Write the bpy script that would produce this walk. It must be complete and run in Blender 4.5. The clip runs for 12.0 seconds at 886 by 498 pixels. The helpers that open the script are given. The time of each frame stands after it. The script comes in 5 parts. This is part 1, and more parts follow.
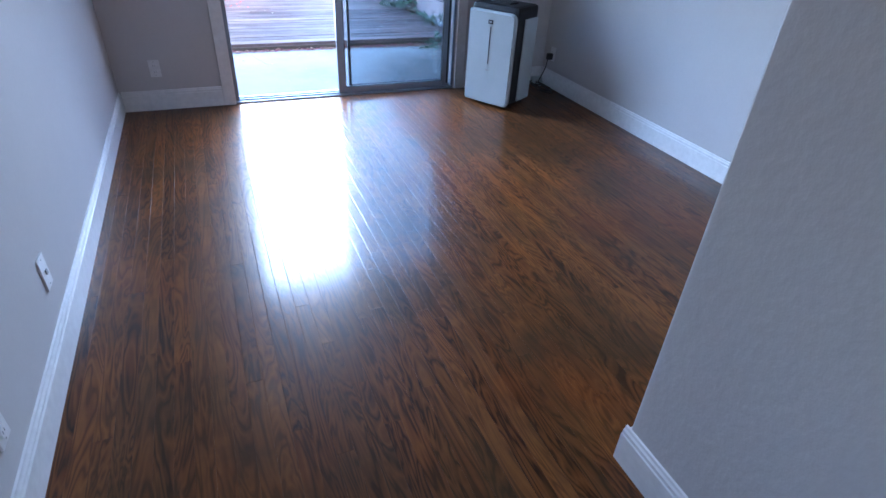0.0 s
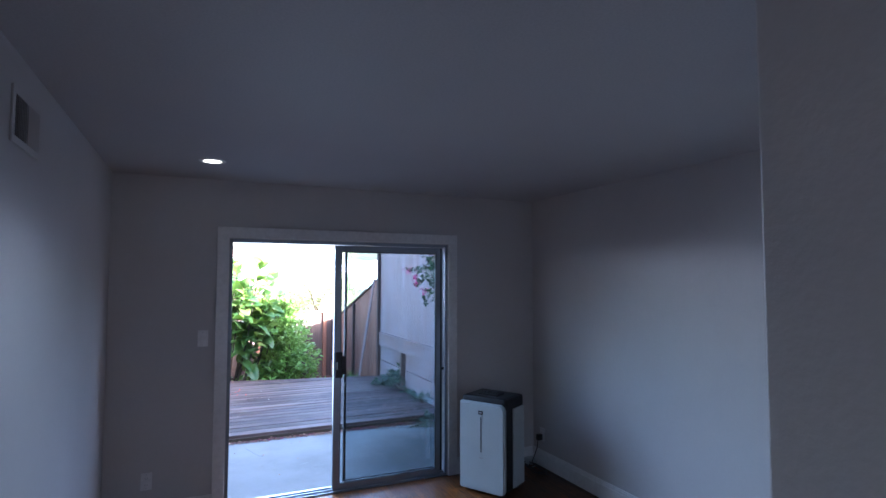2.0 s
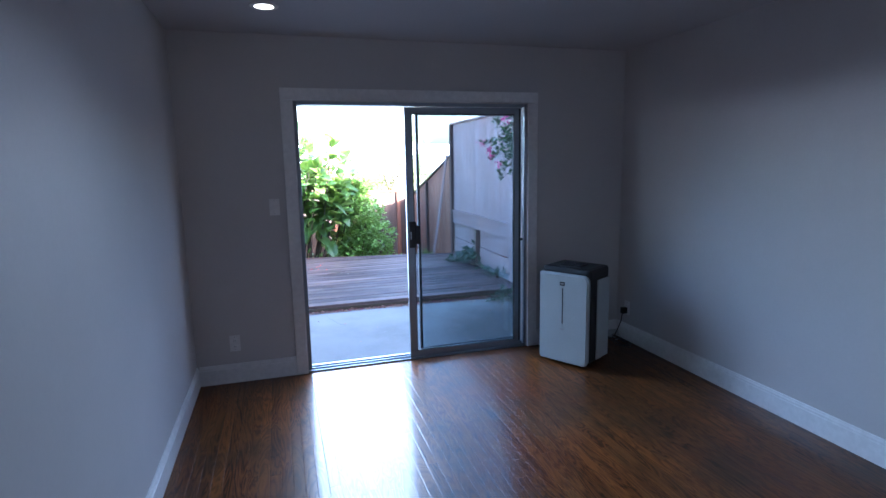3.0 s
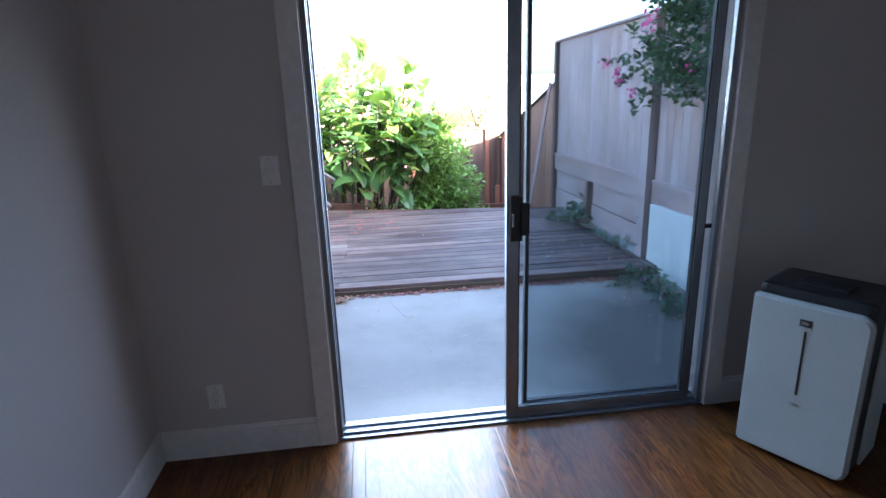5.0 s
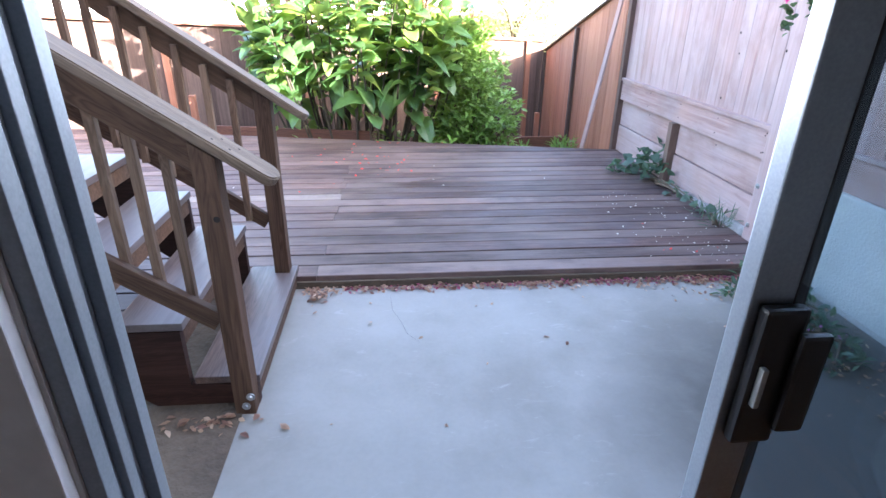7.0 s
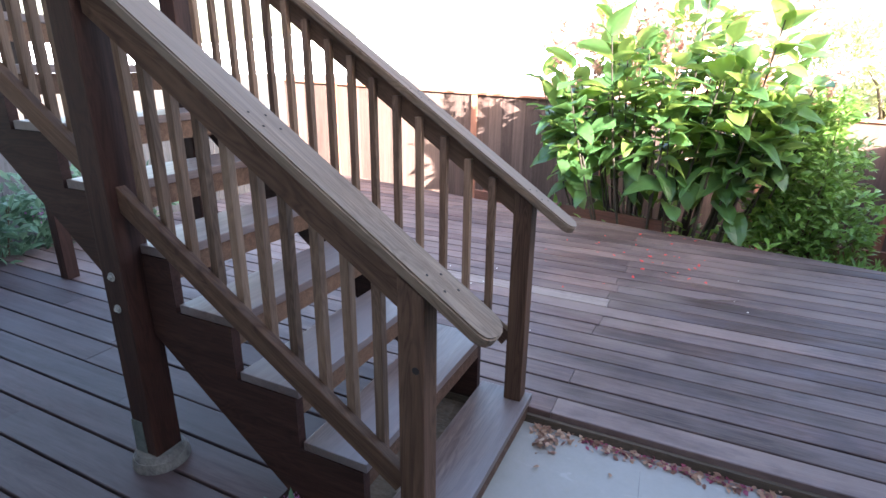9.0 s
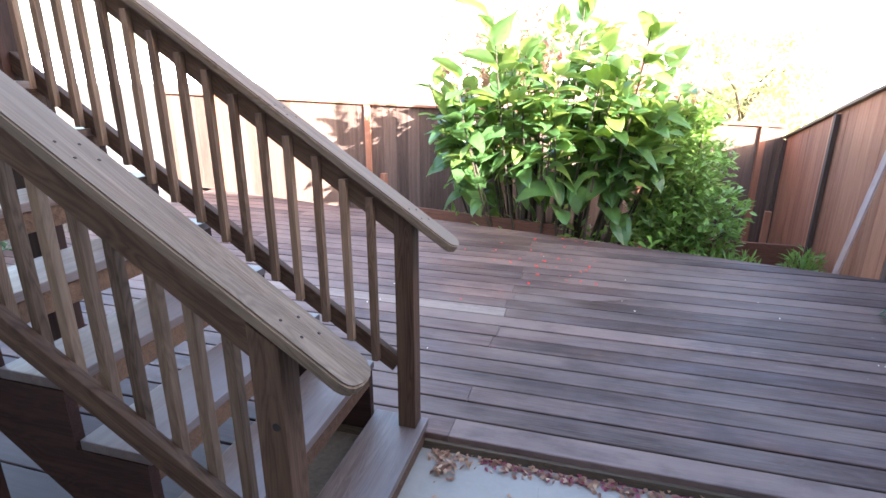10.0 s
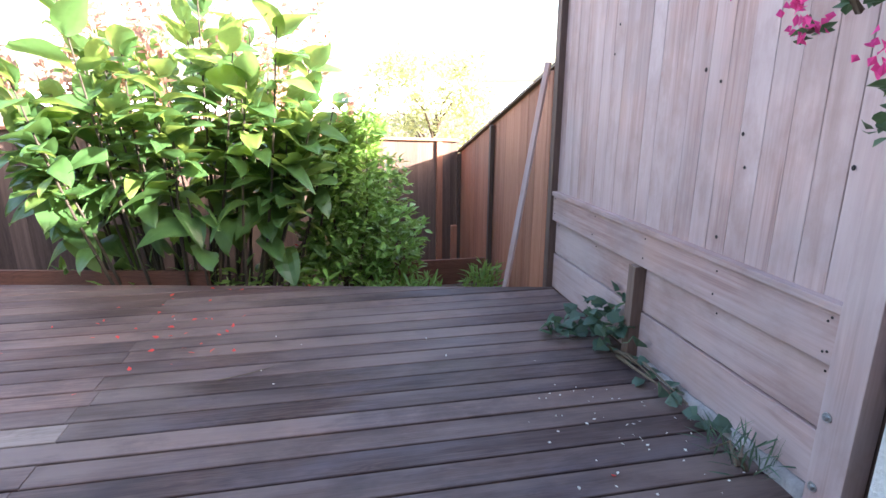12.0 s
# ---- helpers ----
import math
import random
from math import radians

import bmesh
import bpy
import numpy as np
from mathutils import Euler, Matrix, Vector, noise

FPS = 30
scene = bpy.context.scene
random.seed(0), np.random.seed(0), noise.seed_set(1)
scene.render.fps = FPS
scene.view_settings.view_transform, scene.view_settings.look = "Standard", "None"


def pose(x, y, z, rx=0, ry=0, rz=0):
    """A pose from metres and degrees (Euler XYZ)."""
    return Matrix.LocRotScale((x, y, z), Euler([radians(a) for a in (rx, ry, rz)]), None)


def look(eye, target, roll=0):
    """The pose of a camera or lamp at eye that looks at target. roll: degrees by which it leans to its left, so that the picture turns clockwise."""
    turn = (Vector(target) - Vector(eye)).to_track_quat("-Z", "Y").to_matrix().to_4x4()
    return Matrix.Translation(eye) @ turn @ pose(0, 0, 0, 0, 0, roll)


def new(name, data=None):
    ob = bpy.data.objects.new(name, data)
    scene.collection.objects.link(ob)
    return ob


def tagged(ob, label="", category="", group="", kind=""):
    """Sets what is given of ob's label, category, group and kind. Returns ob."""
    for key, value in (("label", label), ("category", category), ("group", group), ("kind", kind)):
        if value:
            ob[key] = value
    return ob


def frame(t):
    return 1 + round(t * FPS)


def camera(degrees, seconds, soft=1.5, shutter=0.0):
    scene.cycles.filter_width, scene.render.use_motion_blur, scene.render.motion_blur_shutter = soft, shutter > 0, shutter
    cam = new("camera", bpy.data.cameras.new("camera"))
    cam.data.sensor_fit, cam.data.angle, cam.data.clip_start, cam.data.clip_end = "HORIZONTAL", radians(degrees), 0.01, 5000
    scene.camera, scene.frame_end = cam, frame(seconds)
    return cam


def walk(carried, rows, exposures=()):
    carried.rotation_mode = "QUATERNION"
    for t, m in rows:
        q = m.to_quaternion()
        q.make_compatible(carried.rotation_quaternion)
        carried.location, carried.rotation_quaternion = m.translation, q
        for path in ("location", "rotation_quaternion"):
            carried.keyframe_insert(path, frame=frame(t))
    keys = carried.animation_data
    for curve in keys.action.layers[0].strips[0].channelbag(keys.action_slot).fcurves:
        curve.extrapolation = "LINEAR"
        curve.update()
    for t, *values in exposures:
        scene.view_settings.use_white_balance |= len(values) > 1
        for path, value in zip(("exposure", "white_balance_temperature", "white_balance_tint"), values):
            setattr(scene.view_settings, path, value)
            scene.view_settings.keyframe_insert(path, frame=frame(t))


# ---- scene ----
cam = camera(78.6, 12.0)
PATH = [
    (0, (0.213, -0.215, 1.459), (0.896, 1.312, 0.362), 3.4),
    (0.5, (0.181, -0.2, 1.548), (1.067, 1.411, 0.76), 3.1),
    (1, (0.127, -0.212, 1.638), (1.013, 1.539, 1.252), 0.3),
    (1.5, (0.113, -0.221, 1.713), (0.973, 1.584, 1.681), 0.4),
    (2, (0.133, -0.217, 1.746), (0.96, 1.601, 1.855), 0.1),
    (2.5, (0.172, -0.136, 1.711), (0.895, 1.729, 1.695), -0.2),
    (3, (0.221, 0.098, 1.592), (0.79, 1.99, 1.277), -1.1),
    (4.8, (0.552, 1.777, 1.561), (0.798, 3.695, 1.049), -1.6),
    (5, (0.592, 1.954, 1.56), (0.839, 3.864, 1.022), -1.7),
    (5.5, (0.666, 2.471, 1.534), (0.923, 4.369, 0.958), -0.7),
    (6, (0.666, 2.972, 1.513), (0.867, 4.852, 0.863), 0.6),
    (6.5, (0.717, 3.346, 1.477), (0.938, 5.174, 0.696), 0.4),
    (6.7, (0.742, 3.502, 1.467), (0.955, 5.319, 0.66), 0.6),
    (8.3, (0.764, 4.362, 1.498), (0.326, 6.113, 0.636), -0.1),
    (8.5, (0.765, 4.406, 1.528), (0.196, 6.157, 0.749), 0.5),
    (9, (0.756, 4.472, 1.578), (-0.065, 6.177, 0.933), 0.6),
    (9.5, (0.757, 4.508, 1.604), (-0.174, 6.182, 1.03), -0.7),
    (10, (0.829, 4.66, 1.608), (0.311, 6.49, 0.988), 0.2),
    (10.5, (0.909, 4.858, 1.565), (0.895, 6.753, 0.924), -1.0),
    (11, (1.114, 5.146, 1.451), (1.307, 7.044, 0.85), -0.9),
    (11.5, (1.367, 5.48, 1.387), (1.691, 7.382, 0.859), 0.3),
    (12, (1.615, 5.845, 1.412), (1.999, 7.737, 0.891), 0.3),
]
EXPOSURES = [(0.0, 5.15, 5200, 18), (0.5, 4.95, 5100, 15), (1.0, 4.7, 5150, 16), (1.5, 4.3, 5100, 18), (2.0, 4.05, 5150, 18), (2.5, 4.0, 5100, 17), (3.0, 4.1, 5050, 16), (5.0, 4.05, 5650, 15), (6.5, 4.1, 6000, 18), (8.5, 3.25, 6050, 15), (9.5, 3.25, 6050, 16), (10.0, 3.48, 6250, 16), (10.5, 3.22, 6300, 16), (12.0, 3.08, 6300, 18)]
walk(cam, [(t, look(eye, target, roll)) for t, eye, target, roll in PATH], EXPOSURES)

# ---- light ----
SUN = Vector((1.9, -1.26, 1.0)).normalized()
world = bpy.data.worlds.new("sky")
scene.world = world
world.use_nodes = True
wn = world.node_tree
sky = wn.nodes.new("ShaderNodeTexSky")
sky.sky_type = "NISHITA"
sky.sun_disc = False
sky.sun_elevation = math.asin(SUN.z)
sky.sun_rotation = math.atan2(SUN.x, SUN.y)
sky.air_density = 1.3
sky.dust_density = 4.0
wn.links.new(sky.outputs[0], wn.nodes["Background"].inputs[0])
wn.nodes["Background"].inputs[1].default_value = 0.15

sun = new("sun", bpy.data.lights.new("sun", "SUN"))
sun.data.energy = 5.0
sun.data.angle = radians(0.6)
sun.data.color = (1.0, 0.93, 0.82)
sun.matrix_world = look(SUN * 30, (0, 0, 0))

# bluish fill lamp in a made-up hall side opening, unseen behind the walk
hall_side_fill = new("hall_side_fill_light", bpy.data.lights.new("hall_side_fill_light", "AREA"))
hall_side_fill.data.shape, hall_side_fill.data.size, hall_side_fill.data.size_y = "RECTANGLE", 0.52, 0.95
hall_side_fill.data.energy, hall_side_fill.data.color = 0.006, (0.74, 0.85, 1.0)
hall_side_fill.matrix_world = look((-0.5, -1.575, 1.45), (1.2, -1.0, 1.1))
# warm fill lamp added at an unseen hall doorway, to lift the walls
hall_end_fill = new("hall_end_fill_light", bpy.data.lights.new("hall_end_fill_light", "AREA"))
hall_end_fill.data.shape, hall_end_fill.data.size, hall_end_fill.data.size_y = "RECTANGLE", 0.45, 1.9
hall_end_fill.data.energy, hall_end_fill.data.color = 0.15, (1.0, 0.87, 0.78)
hall_end_fill.matrix_world = look((0.62, -2.62, 1.02), (0.0, 3.0, 1.1))
# area lamp added outside the garden door to boost its sky light
door_sky_boost = new("door_light", bpy.data.lights.new("door_light", "AREA"))
door_sky_boost.data.shape, door_sky_boost.data.size, door_sky_boost.data.size_y = "RECTANGLE", 1.0, 1.9
door_sky_boost.data.spread = radians(98)
door_sky_boost.data.energy, door_sky_boost.data.color = 2.5, (0.72, 0.86, 1.0)
door_sky_boost.matrix_world = look((0.86, 4.98, 1.15), (1.06, 3.2, 0.22))


# ---- materials ----
def nodes_of(name):
    m = bpy.data.materials.new(name)
    m.use_nodes = True
    t = m.node_tree
    return m, t, t.nodes["Principled BSDF"]


def add(t, kind, **values):
    n = t.nodes.new(kind)
    for key, value in values.items():
        n.inputs[key].default_value = value
    return n


def ramp(t, fac, stops):
    r = t.nodes.new("ShaderNodeValToRGB")
    while len(r.color_ramp.elements) < len(stops):
        r.color_ramp.elements.new(0.5)
    for e, (p, c) in zip(r.color_ramp.elements, stops):
        e.position, e.color = p, (*c, 1)
    t.links.new(fac, r.inputs[0])
    return r.outputs[0]


def mix(t, fac, a, b, blend="MIX"):
    n = t.nodes.new("ShaderNodeMix")
    n.data_type, n.blend_type = "RGBA", blend
    for socket, v in ((n.inputs[0], fac), (n.inputs[6], a), (n.inputs[7], b)):
        if hasattr(v, "is_linked"):
            t.links.new(v, socket)
        elif isinstance(v, tuple):
            socket.default_value = (*v, 1)
        else:
            socket.default_value = v
    return n.outputs[2]


def bump(t, bsdf, height, strength, distance):
    b = add(t, "ShaderNodeBump", Strength=strength, Distance=distance)
    t.links.new(height, b.inputs["Height"])
    t.links.new(b.outputs[0], bsdf.inputs["Normal"])


def coords(t, scale=(1, 1, 1), shift=0.0):
    """Object coordinates, stretched, and moved by each object's own random number."""
    c, m = t.nodes.new("ShaderNodeTexCoord"), t.nodes.new("ShaderNodeMapping")
    m.inputs["Scale"].default_value = scale
    t.links.new(c.outputs["Object"], m.inputs["Vector"])
    if shift:
        info, mul = t.nodes.new("ShaderNodeObjectInfo"), t.nodes.new("ShaderNodeMath")
        mul.operation = "MULTIPLY"
        mul.inputs[1].default_value = shift
        t.links.new(info.outputs["Random"], mul.inputs[0])
        t.links.new(mul.outputs[0], m.inputs["Location"])
    return m.outputs[0]


def noise_at(t, vector, scale, detail=4.0, rough=0.55, distortion=0.0):
    n = add(t, "ShaderNodeTexNoise", Scale=scale, Detail=detail, Roughness=rough, Distortion=distortion)
    t.links.new(vector, n.inputs["Vector"])
    return n.outputs["Fac"]


def surface(name, a, b, scale=3.0, fine=60.0, rough=0.7, bumps=0.3, depth=0.002, metal=0.0, shift=0.0, vary=0.0, spec=0.5, speck=0.25):
    """A plain surface with blotches, grain and relief."""
    m, t, p = nodes_of(name)
    v = coords(t, shift=shift)
    big, small = noise_at(t, v, scale, 5), noise_at(t, v, fine, 3)
    col = ramp(t, big, [(0.3, a), (0.7, b)])
    col = mix(t, speck, col, ramp(t, small, [(0.3, tuple(0.6 * c for c in a)), (0.7, b)]))
    if vary:
        info = t.nodes.new("ShaderNodeObjectInfo")
        col = mix(t, vary, col, ramp(t, info.outputs["Random"], [(0, tuple(0.45 * c for c in a)), (1, tuple(min(1, 1.35 * c) for c in b))]))
    t.links.new(col, p.inputs["Base Color"])
    p.inputs["Roughness"].default_value, p.inputs["Metallic"].default_value = rough, metal
    p.inputs["Specular IOR Level"].default_value = spec
    if bumps:
        bump(t, p, small, bumps, depth)
    return m


def wood(name, dark, mid, light, rough=0.65, along=(0.7, 14, 14), grey=None, vary=0.35, bumps=0.4, coat=0.0, figure=0.35, spec=0.5, rings=26.0, arch=(0.5, 5, 5), hue=None, stain=None, patches=None):
    """Sawn wood whose grain runs along the piece's own x."""
    m, t, p = nodes_of(name)
    v = coords(t, along, 37.0)
    grain = noise_at(t, v, 2.2, 6, 0.65, 0.6)
    cathedral = noise_at(t, coords(t, arch, 91.0), 2.0, 3, 0.5, 1.2)
    ringed = t.nodes.new("ShaderNodeMath")
    ringed.operation = "MULTIPLY"
    ringed.inputs[1].default_value = rings
    t.links.new(cathedral, ringed.inputs[0])
    frac = t.nodes.new("ShaderNodeMath")
    frac.operation = "PINGPONG"
    frac.inputs[1].default_value = 1.0
    t.links.new(ringed.outputs[0], frac.inputs[0])
    col = ramp(t, grain, [(0.25, dark), (0.5, mid), (0.75, light)])
    col = mix(t, figure, col, ramp(t, frac.outputs[0], [(0.0, dark), (0.12, dark), (0.32, mid), (1.0, light)]))
    info = t.nodes.new("ShaderNodeObjectInfo")
    tone = ramp(t, info.outputs["Random"], [(0.0, tuple(0.6 * c for c in dark)), (0.5, mid), (1.0, tuple(min(1, 1.15 * c) for c in light))])
    col = mix(t, vary, col, tone)
    if hue:
        spread = noise_at(t, coords(t, (0.8, 2.5, 2.5), 53.0), 1.7, 4, 0.6)
        col = mix(t, ramp(t, spread, [(0.45, (0, 0, 0)), (0.75, (0.55, 0.55, 0.55))]), col, hue)
    if patches:
        spot = t.nodes.new("ShaderNodeNewGeometry").outputs["Position"]
        col = mix(t, ramp(t, noise_at(t, spot, 1.5, 5, 0.65), [(0.42, (0, 0, 0)), (0.64, (0.7, 0.7, 0.7))]), col, patches[0])
        col = mix(t, ramp(t, noise_at(t, spot, 0.9, 4, 0.6), [(0.5, (0, 0, 0)), (0.7, (0.5, 0.5, 0.5))]), col, patches[1])
    if grey:
        patch = noise_at(t, coords(t, (0.35, 1.5, 1.5), 13.0), 1.6, 5, 0.6)
        col = mix(t, ramp(t, patch, [(0.4, (0, 0, 0)), (0.65, (0.85, 0.85, 0.85))]), col, grey)
    if stain:
        blot = noise_at(t, coords(t, (1.1, 2.2, 2.2), 71.0), 1.5, 6, 0.65)
        col = mix(t, ramp(t, blot, [(0.5, (0, 0, 0)), (0.7, (0.7, 0.7, 0.7))]), col, stain)
    t.links.new(col, p.inputs["Base Color"])
    t.links.new(ramp(t, grain, [(0.2, (rough + 0.1,) * 3), (0.8, (rough - 0.08,) * 3)]), p.inputs["Roughness"])
    p.inputs["Coat Weight"].default_value = coat
    p.inputs["Coat Roughness"].default_value = 0.15
    p.inputs["Specular IOR Level"].default_value = spec
    bump(t, p, grain, bumps, 0.002)
    return m


M = {}
M["paint"] = surface("wall_paint", (0.53, 0.505, 0.495), (0.575, 0.55, 0.535), 1.2, 60, 0.6, 0.12, 0.002, speck=0.06)
M["plaster"] = surface("textured_plaster", (0.53, 0.505, 0.495), (0.575, 0.55, 0.535), 1.2, 30, 0.55, 0.4, 0.005, speck=0.06)
M["ceiling"] = surface("ceiling_paint", (0.48, 0.465, 0.465), (0.52, 0.505, 0.50), 1.0, 110, 0.7, 0.25, 0.002)
M["trim"] = surface("white_gloss_paint", (0.76, 0.75, 0.74), (0.82, 0.81, 0.80), 2.0, 30, 0.32, 0.05, 0.001)
M["oak"] = wood("stained_oak", (0.006, 0.0025, 0.0015), (0.092, 0.027, 0.006), (0.225, 0.080, 0.017), 0.36, (1.0, 24, 24), None, 0.30, 0.06, 0.48, 0.74, spec=0.1, rings=19.0, arch=(0.75, 4.8, 4.8), hue=(0.125, 0.06, 0.017), patches=((0.04, 0.022, 0.009), (0.125, 0.028, 0.005)))
M["subfloor"] = surface("dark_joint", (0.02, 0.01, 0.006), (0.03, 0.015, 0.01), 5, 40, 0.8)
M["alu"] = surface("brushed_aluminium", (0.26, 0.29, 0.33), (0.36, 0.39, 0.43), 4, 200, 0.36, 0.1, 0.0005, 0.75)
M["gasket"] = surface("black_rubber", (0.012, 0.012, 0.014), (0.025, 0.025, 0.028), 8, 90, 0.6, 0.1)
M["black"] = surface("black_plastic", (0.012, 0.012, 0.013), (0.02, 0.02, 0.022), 6, 150, 0.4, 0.1, 0.0005)
M["charcoal"] = surface("charcoal_plastic", (0.006, 0.0065, 0.009), (0.011, 0.012, 0.016), 5, 160, 0.42, 0.1, 0.0005)
M["white_plastic"] = surface("white_plastic", (0.42, 0.46, 0.465), (0.47, 0.51, 0.515), 4, 120, 0.35, 0.04, 0.0004)


def blotchy_concrete():
    """Trowelled concrete: faint blotches, scuffs, and a broad darker patch towards the stucco wall."""
    m, t, p = nodes_of("patio_concrete")
    v = coords(t)
    col = ramp(t, noise_at(t, v, 1.6, 6, 0.6), [(0.3, (0.178, 0.166, 0.148)), (0.5, (0.222, 0.210, 0.193)), (0.7, (0.25, 0.238, 0.222))])
    col = mix(t, 0.07, col, ramp(t, noise_at(t, v, 45.0, 4), [(0.3, (0.15, 0.14, 0.13)), (0.7, (0.31, 0.30, 0.285))]))
    scuff = noise_at(t, coords(t, (1.0, 2.6, 1.0)), 5.0, 7, 0.7, 0.8)
    col = mix(t, ramp(t, scuff, [(0.6, (0, 0, 0)), (0.75, (0.5, 0.5, 0.5))]), col, (0.36, 0.35, 0.335))
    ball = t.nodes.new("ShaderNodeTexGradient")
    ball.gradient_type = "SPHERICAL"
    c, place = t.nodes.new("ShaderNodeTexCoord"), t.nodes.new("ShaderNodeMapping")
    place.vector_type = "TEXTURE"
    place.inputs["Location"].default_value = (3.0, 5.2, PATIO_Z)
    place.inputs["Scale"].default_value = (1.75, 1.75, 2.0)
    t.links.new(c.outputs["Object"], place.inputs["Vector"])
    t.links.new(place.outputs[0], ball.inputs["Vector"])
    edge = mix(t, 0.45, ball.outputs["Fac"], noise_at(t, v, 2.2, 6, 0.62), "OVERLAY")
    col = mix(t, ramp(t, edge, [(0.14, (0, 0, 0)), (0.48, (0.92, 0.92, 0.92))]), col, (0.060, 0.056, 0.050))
    t.links.new(col, p.inputs["Base Color"])
    p.inputs["Roughness"].default_value = 0.82
    bump(t, p, noise_at(t, v, 60.0, 4), 0.12, 0.002)
    return m


PATIO_Z = -0.25
M["concrete"] = blotchy_concrete()
M["stucco"] = surface("rough_stucco", (0.52, 0.50, 0.47), (0.68, 0.66, 0.62), 2.2, 55, 0.9, 0.9, 0.008)
M["house"] = surface("house_stucco", (0.50, 0.47, 0.43), (0.58, 0.55, 0.50), 2.0, 60, 0.9, 0.8, 0.006)
M["roof"] = surface("grey_shingle", (0.10, 0.09, 0.085), (0.16, 0.145, 0.135), 3.0, 30, 0.9, 0.6, 0.006)
M["soil"] = surface("dry_soil", (0.05, 0.035, 0.025), (0.13, 0.095, 0.065), 3.0, 25, 0.95, 0.9, 0.02)
M["deck"] = wood("weathered_deck", (0.013, 0.007, 0.006), (0.074, 0.038, 0.034), (0.235, 0.155, 0.132), 0.57, (0.55, 20, 20), (0.165, 0.120, 0.108), 0.52, 0.8, spec=0.25, figure=0.3, stain=(0.034, 0.022, 0.023), hue=(0.105, 0.095, 0.115), patches=((0.046, 0.031, 0.032), (0.115, 0.085, 0.070)))
M["deck_dark"] = wood("dark_deck", (0.016, 0.008, 0.008), (0.045, 0.023, 0.023), (0.092, 0.056, 0.054), 0.58, (0.4, 10, 10), (0.074, 0.058, 0.062), 0.4, 0.6, spec=0.3, figure=0.3)
M["deck_pale"] = wood("pale_deck", (0.10, 0.072, 0.06), (0.18, 0.135, 0.115), (0.25, 0.195, 0.168), 0.65, (0.5, 10, 10), None, 0.2, 0.5)
M["deck_edge"] = wood("damp_edge", (0.03, 0.022, 0.015), (0.075, 0.055, 0.038), (0.13, 0.10, 0.07), 0.75, (0.5, 10, 10), None, 0.2, 0.5)
# near-black: painted shade under the deck boards, also knots and nail heads
M["shade_and_knots"] = surface("near_black_shade_and_knots", (0.012, 0.009, 0.008), (0.02, 0.016, 0.014), 4, 40, 0.9)
M["stair"] = wood("stair_redwood", (0.024, 0.012, 0.008), (0.078, 0.042, 0.026), (0.168, 0.102, 0.066), 0.72, (0.7, 12, 12), None, 0.3, 0.4, spec=0.25)
M["stringer"] = wood("red_stain", (0.011, 0.005, 0.004), (0.030, 0.012, 0.009), (0.062, 0.027, 0.019), 0.68, (0.7, 10, 10), None, 0.2, 0.4, spec=0.25)
M["baluster"] = wood("worn_baluster", (0.042, 0.023, 0.015), (0.125, 0.076, 0.050), (0.265, 0.178, 0.122), 0.68, (0.7, 12, 12), None, 0.4, 0.4, spec=0.3)
M["alu_dark"] = surface("dull_aluminium", (0.20, 0.215, 0.235), (0.28, 0.295, 0.315), 4, 200, 0.5, 0.1, 0.0005, 0.8)
M["cap"] = wood("weathered_cap", (0.045, 0.029, 0.019), (0.115, 0.078, 0.052), (0.22, 0.16, 0.115), 0.66, (0.7, 12, 12), (0.135, 0.108, 0.088), 0.2, 0.5, spec=0.22)
# worn tread: its grey patches are tinted cool to paint in the sky's sheen
M["tread"] = wood("worn_tread", (0.04, 0.023, 0.018), (0.095, 0.06, 0.049), (0.18, 0.128, 0.110), 0.42, (0.7, 12, 12), (0.135, 0.118, 0.122), 0.25, 0.4)
M["fence"] = wood("grey_pink_fence", (0.17, 0.090, 0.078), (0.36, 0.224, 0.203), (0.48, 0.345, 0.318), 0.8, (0.3, 16, 16), (0.43, 0.335, 0.33), 0.06, 0.5, figure=0.22, rings=12.0, arch=(0.25, 5, 5), stain=(0.24, 0.145, 0.13), patches=((0.27, 0.205, 0.205), (0.46, 0.27, 0.205)))
M["fence_red"] = wood("redwood_fence", (0.16, 0.056, 0.030), (0.30, 0.12, 0.070), (0.42, 0.20, 0.128), 0.8, (0.45, 12, 12), None, 0.35, 0.5, figure=0.2)
M["fence_brown"] = wood("brown_fence", (0.045, 0.025, 0.020), (0.10, 0.060, 0.047), (0.185, 0.122, 0.096), 0.8, (0.45, 12, 12), None, 0.4, 0.5, figure=0.2)
M["fence_grey"] = wood("grey_fence", (0.05, 0.048, 0.05), (0.11, 0.108, 0.115), (0.18, 0.177, 0.185), 0.85, (0.45, 12, 12), None, 0.2, 0.5, figure=0.2)
M["bed"] = wood("red_brown_bed_board", (0.055, 0.02, 0.013), (0.125, 0.047, 0.028), (0.20, 0.085, 0.05), 0.75, (0.6, 12, 12), None, 0.2, 0.5)
M["mortar"] = surface("grey_mortar", (0.06, 0.06, 0.058), (0.18, 0.175, 0.165), 14, 50, 0.9, 0.9, 0.01)
M["fillet"] = surface("weathered_mortar", (0.20, 0.185, 0.18), (0.36, 0.335, 0.325), 9, 60, 0.9, 0.8, 0.006)
M["strap"] = surface("dull_grey_green_metal", (0.09, 0.115, 0.11), (0.19, 0.215, 0.205), 18, 120, 0.6, 0.2, 0.0006, 0.5)
M["galv"] = surface("galvanised_steel", (0.35, 0.36, 0.36), (0.50, 0.51, 0.51), 20, 200, 0.45, 0.1, 0.0004, 0.9)


